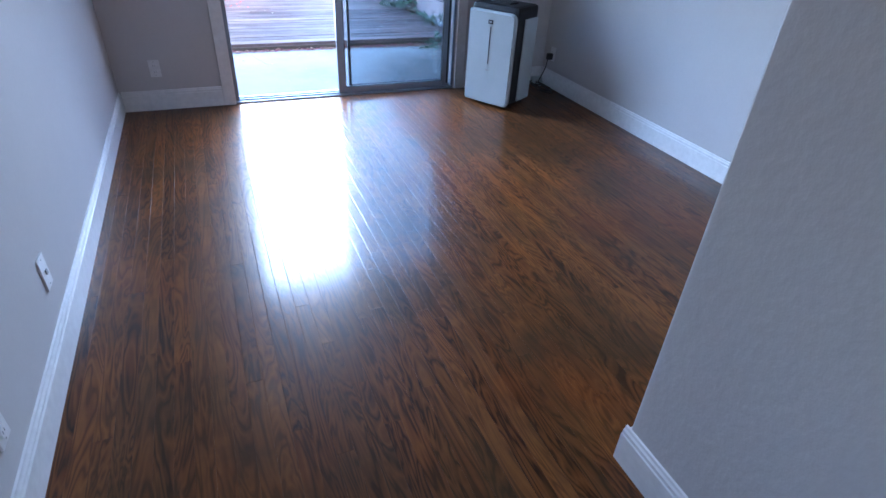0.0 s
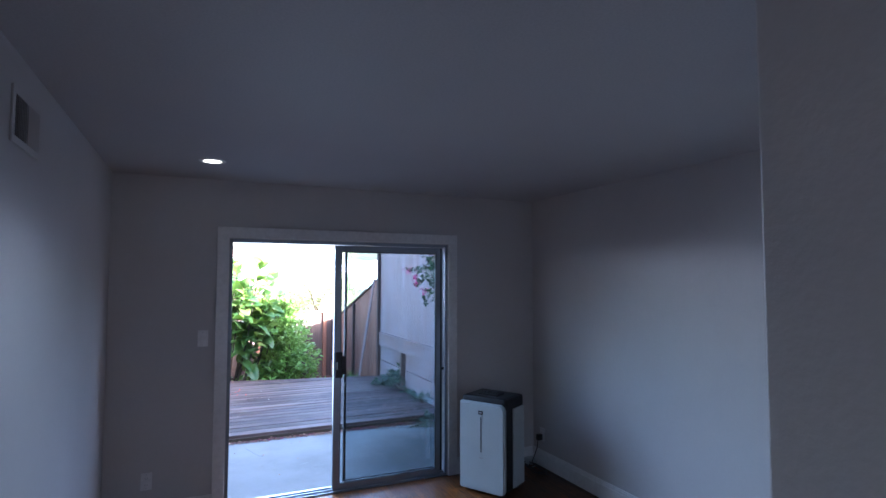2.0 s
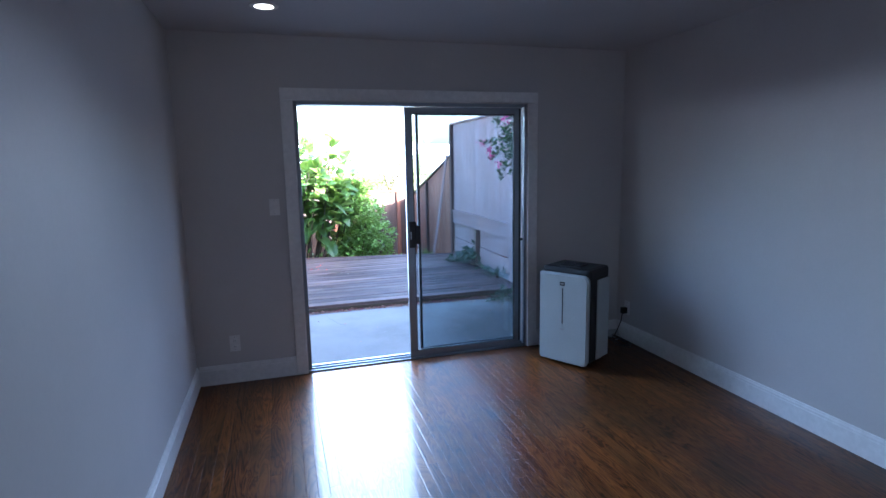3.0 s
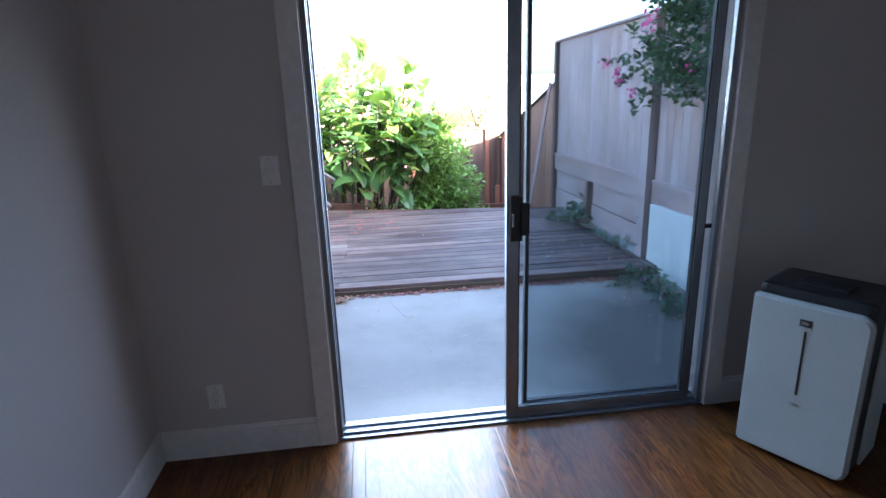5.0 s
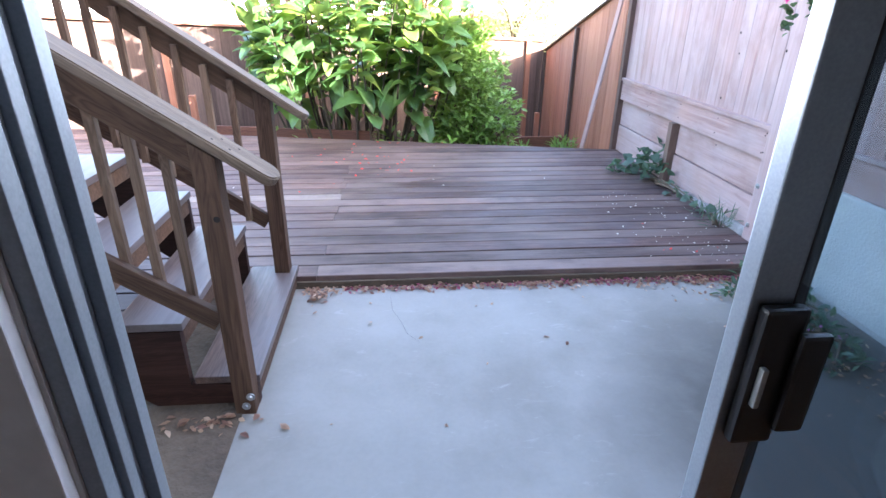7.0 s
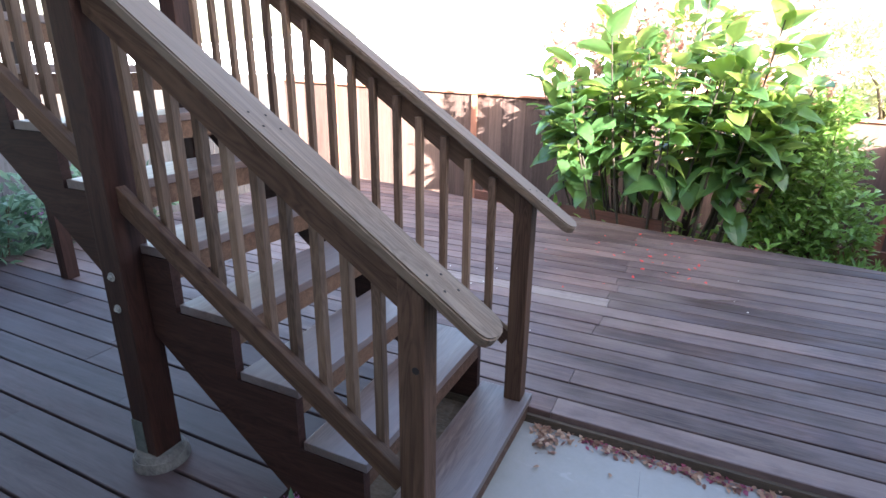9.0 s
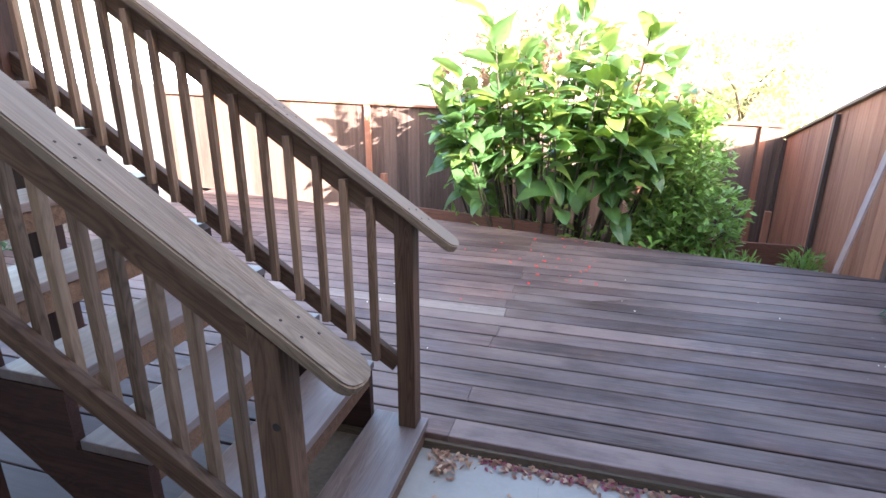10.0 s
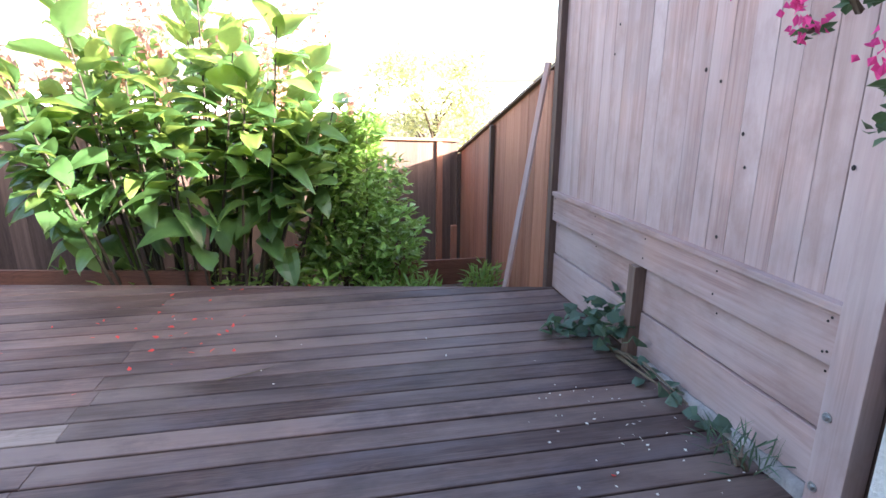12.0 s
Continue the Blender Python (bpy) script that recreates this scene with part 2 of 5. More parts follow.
def glass_material():
    m, t, p = nodes_of("tinted_glass")
    clear, gloss, blend = t.nodes.new("ShaderNodeBsdfTransparent"), t.nodes.new("ShaderNodeBsdfGlossy"), t.nodes.new("ShaderNodeMixShader")
    clear.inputs[0].default_value = (0.78, 0.825, 0.85, 1)
    gloss.inputs["Roughness"].default_value = 0.02
    facing = add(t, "ShaderNodeLayerWeight", Blend=0.5)
    power, scale = t.nodes.new("ShaderNodeMath"), t.nodes.new("ShaderNodeMath")
    power.operation, power.inputs[1].default_value = "POWER", 4.0
    scale.operation, scale.inputs[1].default_value, scale.inputs[2].default_value = "MULTIPLY_ADD", 0.4, 0.035
    t.links.new(facing.outputs["Facing"], power.inputs[0])
    t.links.new(power.outputs[0], scale.inputs[0])
    t.links.new(scale.outputs[0], blend.inputs[0])
    t.links.new(clear.outputs[0], blend.inputs[1])
    t.links.new(gloss.outputs[0], blend.inputs[2])
    t.links.new(blend.outputs[0], t.nodes["Material Output"].inputs[0])
    return m


def lamp_material():
    m, t, p = nodes_of("lit_lens")
    p.inputs["Emission Color"].default_value = (1.0, 0.86, 0.66, 1)
    p.inputs["Emission Strength"].default_value = 0.4
    return m


M["glass"], M["lamp"] = glass_material(), lamp_material()


# ---- mesh helpers ----
def box(bm, x0, x1, y0, y1, z0, z1, bevel=0.0):
    r = bmesh.ops.create_cube(bm, size=1.0)
    for v in r["verts"]:
        v.co = ((x0 + x1) / 2 + v.co.x * (x1 - x0), (y0 + y1) / 2 + v.co.y * (y1 - y0), (z0 + z1) / 2 + v.co.z * (z1 - z0))
    if bevel:
        edges = list({e for v in r["verts"] for e in v.link_edges})
        bmesh.ops.bevel(bm, geom=edges, offset=bevel, segments=2, affect="EDGES", profile=0.6)
    return bm


def boxes(*rows, bevel=0.0):
    bm = bmesh.new()
    for r in rows:
        box(bm, *r, bevel=bevel)
    return bm


def rod(bm, a, b, r0, r1=None, sides=10):
    a, b = Vector(a), Vector(b)
    way = b - a
    turn = way.to_track_quat("Z", "Y").to_matrix().to_4x4()
    bmesh.ops.create_cone(bm, cap_ends=True, segments=sides, radius1=r0, radius2=r0 if r1 is None else r1, depth=way.length, matrix=Matrix.Translation((a + b) / 2) @ turn)
    return bm


def tube(bm, points, r, sides=8):
    """A round cable or stem through the points; r may be one radius or one for each point."""
    pts = [Vector(p) for p in points]
    rows, side = [], None
    for i, p in enumerate(pts):
        way = (pts[min(i + 1, len(pts) - 1)] - pts[max(i - 1, 0)]).normalized()
        if side is None:
            side = way.orthogonal().normalized()
        side = (side - way * side.dot(way)).normalized()
        up = way.cross(side)
        rr = r[i] if isinstance(r, (list, tuple)) else r
        rows.append([bm.verts.new(p + (side * math.cos(a) + up * math.sin(a)) * rr) for a in (2 * math.pi * k / sides for k in range(sides))])
    for a, b in zip(rows, rows[1:]):
        for k in range(sides):
            bm.faces.new((a[k], a[(k + 1) % sides], b[(k + 1) % sides], b[k]))
    bm.faces.new(rows[0][::-1])
    bm.faces.new(rows[-1])
    return bm


def prism(bm, outline, y0, y1):
    """An outline of (x, z) drawn out along y."""
    a = [bm.verts.new((x, y0, z)) for x, z in outline]
    b = [bm.verts.new((x, y1, z)) for x, z in outline]
    bm.faces.new(a)
    bm.faces.new(b[::-1])
    for i in range(len(outline)):
        j = (i + 1) % len(outline)
        bm.faces.new((a[j], a[i], b[i], b[j]))
    bmesh.ops.recalc_face_normals(bm, faces=bm.faces[:])
    return bm


def mesh_of(name, bm, material, smooth=False):
    me = bpy.data.meshes.new(name)
    bm.to_mesh(me)
    bm.free()
    me.materials.append(material)
    if smooth:
        me.shade_smooth()
    return me


def solid(name, bm, material, label="", category="", kind="", group="", m=None, smooth=False):
    ob = tagged(new(name, mesh_of(name, bm, material, smooth)), label, category, group, kind)
    if m is not None:
        ob.matrix_world = m
    return ob


def thing(name, m, label, category, group="", kind=""):
    ob = tagged(new(name), label, category, group, kind)
    ob.empty_display_size = 0.1
    ob.matrix_world = m
    return ob


def part(name, bm, material, parent, label="", m=None, smooth=False):
    ob = new(name, bm if isinstance(bm, bpy.types.Mesh) else mesh_of(name, bm, material, smooth))
    ob.parent = parent
    if m is not None:
        ob.matrix_basis = m
    return tagged(ob, label)


def structure(name, bm, material, label=""):
    return solid(name, bm, material, label, kind="structure")


# ---- the room ----
XL, XR, YF, ZC = -0.43, 3.12, 4.24, 2.5      # left wall, right wall, garden wall, ceiling
PX, PY = 1.2, 0.53                            # corner of the partition
DX0, DX1, DZ = 0.362, 2.205, 2.05             # the garden door's opening
PATIO, DECK = -0.25, -0.165

floor = structure("floor", boxes((XL - 0.1, XR + 0.1, -2.7, YF + 0.02, -0.12, -0.014)), M["subfloor"], "glossy stained oak strip floor with joints")
structure("ceiling", boxes((XL - 0.1, XR + 0.1, -2.7, YF + 0.14, ZC, ZC + 0.1)), M["ceiling"], "smooth painted off-white ceiling")
# opening at y -1.85 to -1.3 is made up, for the hall fill lamp
structure("wall_left", boxes((XL - 0.12, XL, -2.7, -1.85, -0.1, ZC), (XL - 0.12, XL, -1.3, YF, -0.1, ZC), (XL - 0.12, XL, -1.85, -1.3, -0.1, 0.95), (XL - 0.12, XL, -1.85, -1.3, 1.95, ZC)), M["paint"], "pale grey painted plaster wall")
structure("wall_right", boxes((XR, XR + 0.12, PY - 0.12, YF, -0.1, ZC)), M["paint"], "pale grey painted plaster wall")
structure("wall_north", boxes((XL - 0.12, DX0, YF, YF + 0.14, -0.1, ZC), (DX1, XR + 0.12, YF, YF + 0.14, -0.1, ZC), (DX0, DX1, YF, YF + 0.14, DZ, ZC)), M["paint"], "pale grey painted wall round the garden door")
structure("wall_partition", boxes((PX, PX + 0.12, -2.7, PY, -0.1, ZC), bevel=0.006), M["plaster"], "pale grey textured plaster partition with a rounded corner")
structure("wall_south", boxes((PX + 0.12, XR, PY - 0.12, PY, -0.1, ZC)), M["paint"], "pale grey painted plaster wall")
# unseen box added behind the doorway so that no sun falls into the hall
structure("wall_vestibule", boxes((0.2, 0.3, -3.8, -2.7, -0.1, ZC), (1.26, 1.36, -3.8, -2.7, -0.1, ZC), (0.2, 1.36, -3.9, -3.8, -0.1, ZC), (0.2, 1.36, -3.9, -2.7, ZC, ZC + 0.1), (0.2, 1.36, -3.9, -2.7, -0.12, -0.014)), M["paint"], "unseen pale grey box that keeps sun out of the hall")
structure("wall_hall", boxes((XL, 0.38, -2.7, -2.6, -0.1, ZC), (1.18, PX, -2.7, -2.6, -0.1, ZC), (0.38, 1.18, -2.7, -2.6, 2.03, ZC), (0.38, 1.18, -2.7, -2.6, -0.1, -0.014)), M["paint"], "pale grey painted hall wall")


def baseboard(length, m):
    """A moulded skirting that runs along its own x, its back at y = 0 and its face at y = -0.016."""
    prof = [(0, 0), (-0.016, 0), (-0.016, 0.112), (-0.0125, 0.116), (-0.0125, 0.128), (-0.008, 0.134), (-0.006, 0.143), (0, 0.145)]
    bm = bmesh.new()
    a = [bm.verts.new((0, y, z)) for y, z in prof]
    b = [bm.verts.new((length, y, z)) for y, z in prof]
    bm.faces.new(a)
    bm.faces.new(b[::-1])
    for i in range(len(prof)):
        j = (i + 1) % len(prof)
        bm.faces.new((a[i], b[i], b[j], a[j]))
    bmesh.ops.recalc_face_normals(bm, faces=bm.faces[:])
    return solid("baseboard", bm, M["trim"], "moulded white painted wooden baseboard", kind="structure", m=m)


baseboard(YF + 2.6, pose(XL, -2.6, 0, 0, 0, 90))
baseboard(DX0 - 0.09 - XL - 0.016, pose(XL + 0.016, YF, 0))
baseboard(XR - DX1 - 0.09 - 0.016, pose(DX1 + 0.09, YF, 0))
baseboard(YF - PY, pose(XR, YF, 0, 0, 0, -90))
baseboard(PY + 2.6 + 0.016, pose(PX, PY + 0.016, 0, 0, 0, -90))
baseboard(XR - PX - 0.016, pose(XR - 0.016, PY, 0, 0, 0, 180))

# door casing and frame
casing = thing("door_trim", pose(DX0, YF, 0), "white painted flat casing round the garden door", "", kind="structure")
W = DX1 - DX0
part("casing_side", boxes((-0.09, -0.006, -0.02, 0, 0, DZ + 0.006), bevel=0.003), M["trim"], casing)
part("casing_side", boxes((W + 0.006, W + 0.09, -0.02, 0, 0, DZ + 0.006), bevel=0.003), M["trim"], casing)
part("casing_head", boxes((-0.09, W + 0.09, -0.021, 0, DZ + 0.007, DZ + 0.09), bevel=0.003), M["trim"], casing)


def door_panel(name, x0, x1, y, label, handle, edge=0.058, back=0.04, foot=0.036):
    """A framed pane of a sliding door: x0 to x1, its middle at y."""
    w, h = x1 - x0, DZ - 0.055
    d = thing(name, pose(x0, y, 0.025), label, "", kind="structure")
    for a, b in ((0, edge), (w - back, w)):
        bm = boxes((a, b, -0.016, 0.016, 0, h), bevel=0.003)
        part("stile", bm, M["alu"] if handle else M["gasket"], d)
    part("rail", boxes((edge, w - back, -0.015, 0.015, 0, foot), bevel=0.003), M["alu"], d)
    part("rail", boxes((edge, w - back, -0.015, 0.015, h - 0.05, h), bevel=0.003), M["alu"], d)
    part("gasket", boxes((edge, edge + 0.006, -0.012, 0.012, foot, h - 0.05), (w - back - 0.006, w - back, -0.012, 0.012, foot, h - 0.05), (edge + 0.006, w - back - 0.006, -0.012, 0.012, foot, foot + 0.006), (edge + 0.006, w - back - 0.006, -0.012, 0.012, h - 0.056, h - 0.05)), M["gasket"], d)
    pane = part("pane", boxes((edge + 0.004, w - back - 0.004, -0.003, 0.003, foot + 0.004, h - 0.054)), M["glass"], d, "faintly tinted clear glass")
    pane.visible_shadow = False
    if handle:
        latch = part("latch", boxes((0.012, 0.07, -0.036, -0.0165, 0.90, 1.11), bevel=0.006), M["black"], d, "black pull handle and latch")
        part("pull", boxes((0.058, 0.098, -0.05, -0.037, 0.93, 1.08), bevel=0.006), M["black"], latch)
        part("lever", boxes((0.02, 0.028, -0.047, -0.0365, 0.97, 1.03), bevel=0.002), M["galv"], latch)
    return d


door_frame = thing("door_1", pose(DX0, YF, 0), "aluminium frame of the sliding garden door", "", kind="structure")
part("jamb", boxes((0, 0.022, 0.004, 0.03, 0.02, DZ), (0, 0.012, 0.03, 0.05, 0.02, DZ), (0, 0.024, 0.05, 0.072, 0.02, DZ), (0, 0.012, 0.072, 0.10, 0.02, DZ), (0, 0.03, 0.10, 0.125, 0.02, DZ), bevel=0.0015), M["alu_dark"], door_frame, "ribbed aluminium jamb channel")
part("jamb", boxes((W - 0.022, W, 0.004, 0.03, 0.02, DZ), (W - 0.012, W, 0.03, 0.05, 0.02, DZ), (W - 0.02, W, 0.112, 0.135, 0.02, DZ), bevel=0.0015), M["alu"], door_frame)
part("head", boxes((0, W, 0.004, 0.125, DZ - 0.025, DZ), bevel=0.0015), M["alu"], door_frame)
part("track", boxes((0, W, 0.002, 0.14, -0.03, 0.012), (0, W, 0.03, 0.036, 0.012, 0.024), (0, W, 0.085, 0.091, 0.012, 0.024), bevel=0.0015), M["alu"], door_frame, "aluminium floor track")
door_panel("door_2", DX0 + 0.82, DX0 + 0.82 + 0.965, YF + 0.043, "sliding glass door leaf in aluminium, pushed open", True)
door_panel("door_3", DX0 + 0.922, DX0 + W - 0.022, YF + 0.092, "fixed glass door leaf with a thin black edge", False, 0.014, 0.03)

# ---- the house outside, and the ground ----
# unseen house masses, sized and stretched to x = 10 to cast their shade
structure("facade_left", boxes((-6.4, XL - 0.12, YF - 1.0, YF + 0.14, -0.5, 5.2)), M["house"], "unseen beige stucco house wall that shades the garden")
structure("facade_right", boxes((XR + 0.12, 10.0, YF - 1.0, YF + 0.14, -0.5, 5.2)), M["house"], "unseen beige stucco house wall that shades the garden")
structure("facade_upper", boxes((XL - 0.12, XR + 0.12, YF - 0.1, YF + 0.14, ZC + 0.1, 5.2)), M["house"], "unseen beige stucco upper storey wall that shades the garden")
structure("house_roof", boxes((-6.6, 10.2, 1.5, YF + 0.35, 5.2, 5.35)), M["roof"], "unseen grey shingled roof that shades the garden")
bm = bmesh.new()
bmesh.ops.create_grid(bm, x_segments=60, y_segments=60, size=1)
for v in bm.verts:
    v.co.x, v.co.y = 1500 * v.co.x ** 3 + 20 * v.co.x, 1500 * v.co.y ** 3 + 20 * v.co.y + 5
    v.co.z = -0.62 - 0.25 * max(0, min(v.co.y - 12.0, 20))
structure("ground", bm, M["soil"], "bare brown garden soil")
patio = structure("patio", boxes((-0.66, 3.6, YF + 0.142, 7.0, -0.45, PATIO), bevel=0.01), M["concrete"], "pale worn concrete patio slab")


part("crack", tube(bmesh.new(), [(0.70, 6.78, PATIO), (0.712, 6.604, PATIO), (0.765, 6.46, PATIO), (0.793, 6.341, PATIO), (0.865, 6.24, PATIO)], [0.0006, 0.0012, 0.001, 0.0014, 0.0006], 5), M["mortar"], patio, "thin dark crack")

# dark sheet: soil by the plant, and painted shade over concrete under the stairs
structure("soil_strip", boxes((-0.64, 0.03, 4.7, 6.9, PATIO - 0.03, PATIO + 0.006), bevel=0.004), M["soil"], "dark strip: soil by the plant, painted shade on concrete under the stairs")

# ---- the deck ----
def far_edge(x):
    return 10.83 - 0.2 * x


deck = thing("deck", pose(0, 0, 0), "weathered brown timber deck with gaps between boards", "deck", kind="structure")
part("fascia", boxes((-0.64, 3.46, 6.905, 6.945, -0.29, DECK - 0.038), bevel=0.003), M["deck_edge"], deck, "dark damp edge board")
part("fascia", boxes((-0.685, -0.65, YF + 0.15, 6.86, -0.29, DECK - 0.038), bevel=0.003), M["deck_edge"], deck)
# near-black slab puts the shade below the board gaps
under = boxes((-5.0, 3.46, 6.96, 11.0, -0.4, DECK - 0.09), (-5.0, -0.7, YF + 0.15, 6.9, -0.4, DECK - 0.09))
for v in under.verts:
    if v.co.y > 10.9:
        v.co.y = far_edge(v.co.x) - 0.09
part("underside", under, M["shade_and_knots"], deck, "near-black slab painting the shade under the boards")
PITCH, GAP = 0.1668, 0.0125
rng = random.Random(4)


def plank_mesh(length, width, thick, seed, cut=0.0):
    """A board along x from 0, with softened long edges; cut: how much longer its y = 0 edge is than the other."""
    bm = bmesh.new()
    e = 0.004
    prof = [(0, -thick), (0, -e), (e, 0), (width - e, 0), (width, -e), (width, -thick)]
    rows = []
    for x, c in ((0, 0), (length, cut)):
        rows.append([bm.verts.new((x - c * y / width, y, z)) for y, z in prof])
    bm.faces.new(rows[0])
    bm.faces.new(rows[1][::-1])
    for i in range(len(prof)):
        j = (i + 1) % len(prof)
        bm.faces.new((rows[0][j], rows[0][i], rows[1][i], rows[1][j]))
    bmesh.ops.recalc_face_normals(bm, faces=bm.faces[:])
    return bm


FRONT = 6.925
y = FRONT
row = 0
while y < 11.9:
    x_end = min(3.475, (10.83 - (y + PITCH)) / 0.2)
    joints = [-5.0]
    x = -5.0 + rng.uniform(1.0, 4.4)
    while x < x_end - 0.7:
        joints.append(x)
        x += rng.choice((3.0, 3.6, 4.2, 4.8))
    if x_end > 2:
        joints = [-5.0, rng.uniform(-3.2, -2.2)] + ([0.25 + rng.uniform(-0.03, 0.02)] if rng.random() < 0.6 else [])
    joints.append(x_end)
    if row == 9:
        joints = [-5.0, -2.6, 0.25, x_end]
    for a, b in zip(joints, joints[1:]):
        cut = 0.8 if (b == x_end and x_end < 3.45) else 0.0
        pale = row == 9 and a == -2.6
        ob = part("plank", plank_mesh(b - a - 0.003 + (0.8 if cut else 0), PITCH - GAP, 0.038, row, cut), M["deck_pale" if pale else "deck"], deck)
        ob.matrix_basis = pose(a, y + rng.uniform(-0.0015, 0.0015), DECK + rng.uniform(-0.002, 0.002))
    y += PITCH
    row += 1
# wider, darker boards between the stairs and the house
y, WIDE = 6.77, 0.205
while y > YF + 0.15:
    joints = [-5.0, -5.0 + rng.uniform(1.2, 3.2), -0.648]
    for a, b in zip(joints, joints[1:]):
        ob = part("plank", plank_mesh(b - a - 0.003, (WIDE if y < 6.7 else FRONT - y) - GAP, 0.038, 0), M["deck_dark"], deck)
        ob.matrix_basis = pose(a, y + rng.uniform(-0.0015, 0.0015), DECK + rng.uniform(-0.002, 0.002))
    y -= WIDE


# ---- the stairs ----
RUN, RISE = 0.294, 0.228
SY0, SY1 = 5.802, 6.95                       # the two stringers' outer faces
STEPS = 12


def tread_top(k):
    return -0.035 + RISE * k if k else -0.095


def riser_x(k):
    return 0.094 - RUN * k


stairs = thing("outdoor_stairs", pose(0, 0, PATIO), "weathered redwood outdoor stairs with railings and open risers", "stairs")


def stair_part(name, bm, material, label="", m=None):
    return part(name, bm, material, stairs, label, pose(0, 0, -PATIO) @ (m or Matrix()))


def stringer(y0, y1):
    pts = [(riser_x(0), PATIO)]
    for k in range(STEPS):
        pts += [(riser_x(k), tread_top(k) - 0.04), (riser_x(k + 1), tread_top(k) - 0.04)]
    last = riser_x(STEPS)
    pts += [(last, tread_top(STEPS) - 0.42), (riser_x(1) - 0.16, PATIO)]
    bm = prism(bmesh.new(), pts, y0, y1)
    return bm


for a, b in ((SY0, SY0 + 0.04), (SY1 - 0.04, SY1)):
    stair_part("stringer", stringer(a, b), M["stringer"], "dark red sawtooth stringer")
tread_mesh = mesh_of("tread", boxes((0, SY1 - SY0 - 0.008, 0, 0.29, -0.038, 0), bevel=0.004), M["tread"])
riser_mesh = mesh_of("riser", boxes((-0.02, 0, SY0 + 0.04, SY1 - 0.04, -0.09, 0), bevel=0.002), M["stair"])
for k in range(STEPS):
    stair_part("tread", tread_mesh, None, m=pose(riser_x(k) + 0.014, SY0 + 0.004, tread_top(k), 0, 0, 90))
    stair_part("riser", riser_mesh, None, m=pose(riser_x(k), 0, tread_top(k) - 0.039))


def sloped(x0, z0, x1, z1, y0, y1, thick, bevel=0.004):
    """A board from (x0, z0) to (x1, z1), its top face along that line, thick metres below it; grain along its own x."""
    length = math.hypot(x1 - x0, z1 - z0)
    ang = math.degrees(math.atan2(z1 - z0, x1 - x0))
    return boxes((0, length, y0, y1, 0, thick), bevel=bevel), pose(x0, 0, z0, 0, -ang, 0)


SLOPE = 0.688


def railing(y, side, cap_y, half, tip, newel_x, first, step, height):
    """Cap, sub-rail, foot rail, posts and balusters of one side; side is -1 or 1 towards the outside."""
    def cap_z(x):
        return height + SLOPE * (0.29 - x)

    top = -3.75
    spans = [(tip, -1.245), (-1.375, top)] if side < 0 else [(tip, -2.085), (-2.215, top)]
    length = math.hypot(tip - spans[0][1], cap_z(spans[0][1]) - cap_z(tip))
    # the lower end is rounded more on the side that faces the garden
    end = [(0.060, -half), (0.035, -0.93 * half), (0.014, -0.72 * half), (0.003, -0.4 * half), (0.0, 0.0), (0.002, 0.35 * half), (0.012, 0.7 * half), (0.028, 0.92 * half), (0.05, half)]
    bm = bmesh.new()
    outline = end + [(length, half), (length, -half)]
    a, b = [bm.verts.new((u, v, -0.04)) for u, v in outline], [bm.verts.new((u, v, 0)) for u, v in outline]
    bm.faces.new(a)
    bm.faces.new(b[::-1])
    for i in range(len(outline)):
        j = (i + 1) % len(outline)
        bm.faces.new((a[j], a[i], b[i], b[j]))
    bmesh.ops.recalc_face_normals(bm, faces=bm.faces[:])
    bmesh.ops.bevel(bm, geom=[e for e in bm.edges if abs(e.verts[0].co.z - e.verts[1].co.z) < 0.001], offset=0.006, segments=2, affect="EDGES")
    ang = math.degrees(math.atan2(cap_z(top) - cap_z(tip), top - tip))
    at_cap = pose(tip, cap_y, cap_z(tip), 0, -ang, 0) @ pose(0, 0, 0, 180, 0, 0)
    cap = stair_part("rail_cap", bm, M["cap"], "grey weathered handrail cap", at_cap)
    for u in (0.19, 0.26, 0.95, 1.02):
        for v in (-0.35, 0.4):
            part("nail_dent", rod(bmesh.new(), (0, 0, 0.0002), (0, 0, 0.0012), 0.005, 0.004, 8), M["shade_and_knots"], cap, m=pose(u + 0.03 * v, v * half, 0))
    for a, b in spans[1:]:
        bm, m = sloped(a, cap_z(a), b, cap_z(b), cap_y - half, cap_y + half, 0.04)
        stair_part("rail_cap", bm, M["cap"], m=m)
    for a, b in spans:
        a = min(a, newel_x + 0.03)
        bm, m = sloped(a, cap_z(a) - 0.0487, b, cap_z(b) - 0.0487, y - 0.02, y + 0.02, 0.11)
        stair_part("sub_rail", bm, M["stair"], m=m)
    low = height - 0.07
    for a, b in spans:
        a = min(a, newel_x - 0.03)
        bm, m = sloped(a, cap_z(a) - low, b, cap_z(b) - low, y - 0.02, y + 0.02, 0.085)
        stair_part("foot_rail", bm, M["stair"], m=m)
    foot = PATIO if side < 0 else tread_top(0)
    newel = boxes((0.0, cap_z(newel_x) - 0.055 - foot, -0.045, 0.045, -0.045, 0.045), bevel=0.005)
    for v in newel.verts:
        if v.co.x > 0.5:
            v.co.x += SLOPE * v.co.z
    stair_part("newel", newel, M["stair"], m=pose(newel_x, y, foot, 0, -90, 0))
    x = first
    bals = [mesh_of("baluster", boxes((0, l, -0.0165, 0.0165, -0.0175, 0.0175), bevel=0.003), M["baluster"]) for l in (height - 0.072, height - 0.064, height - 0.057)]
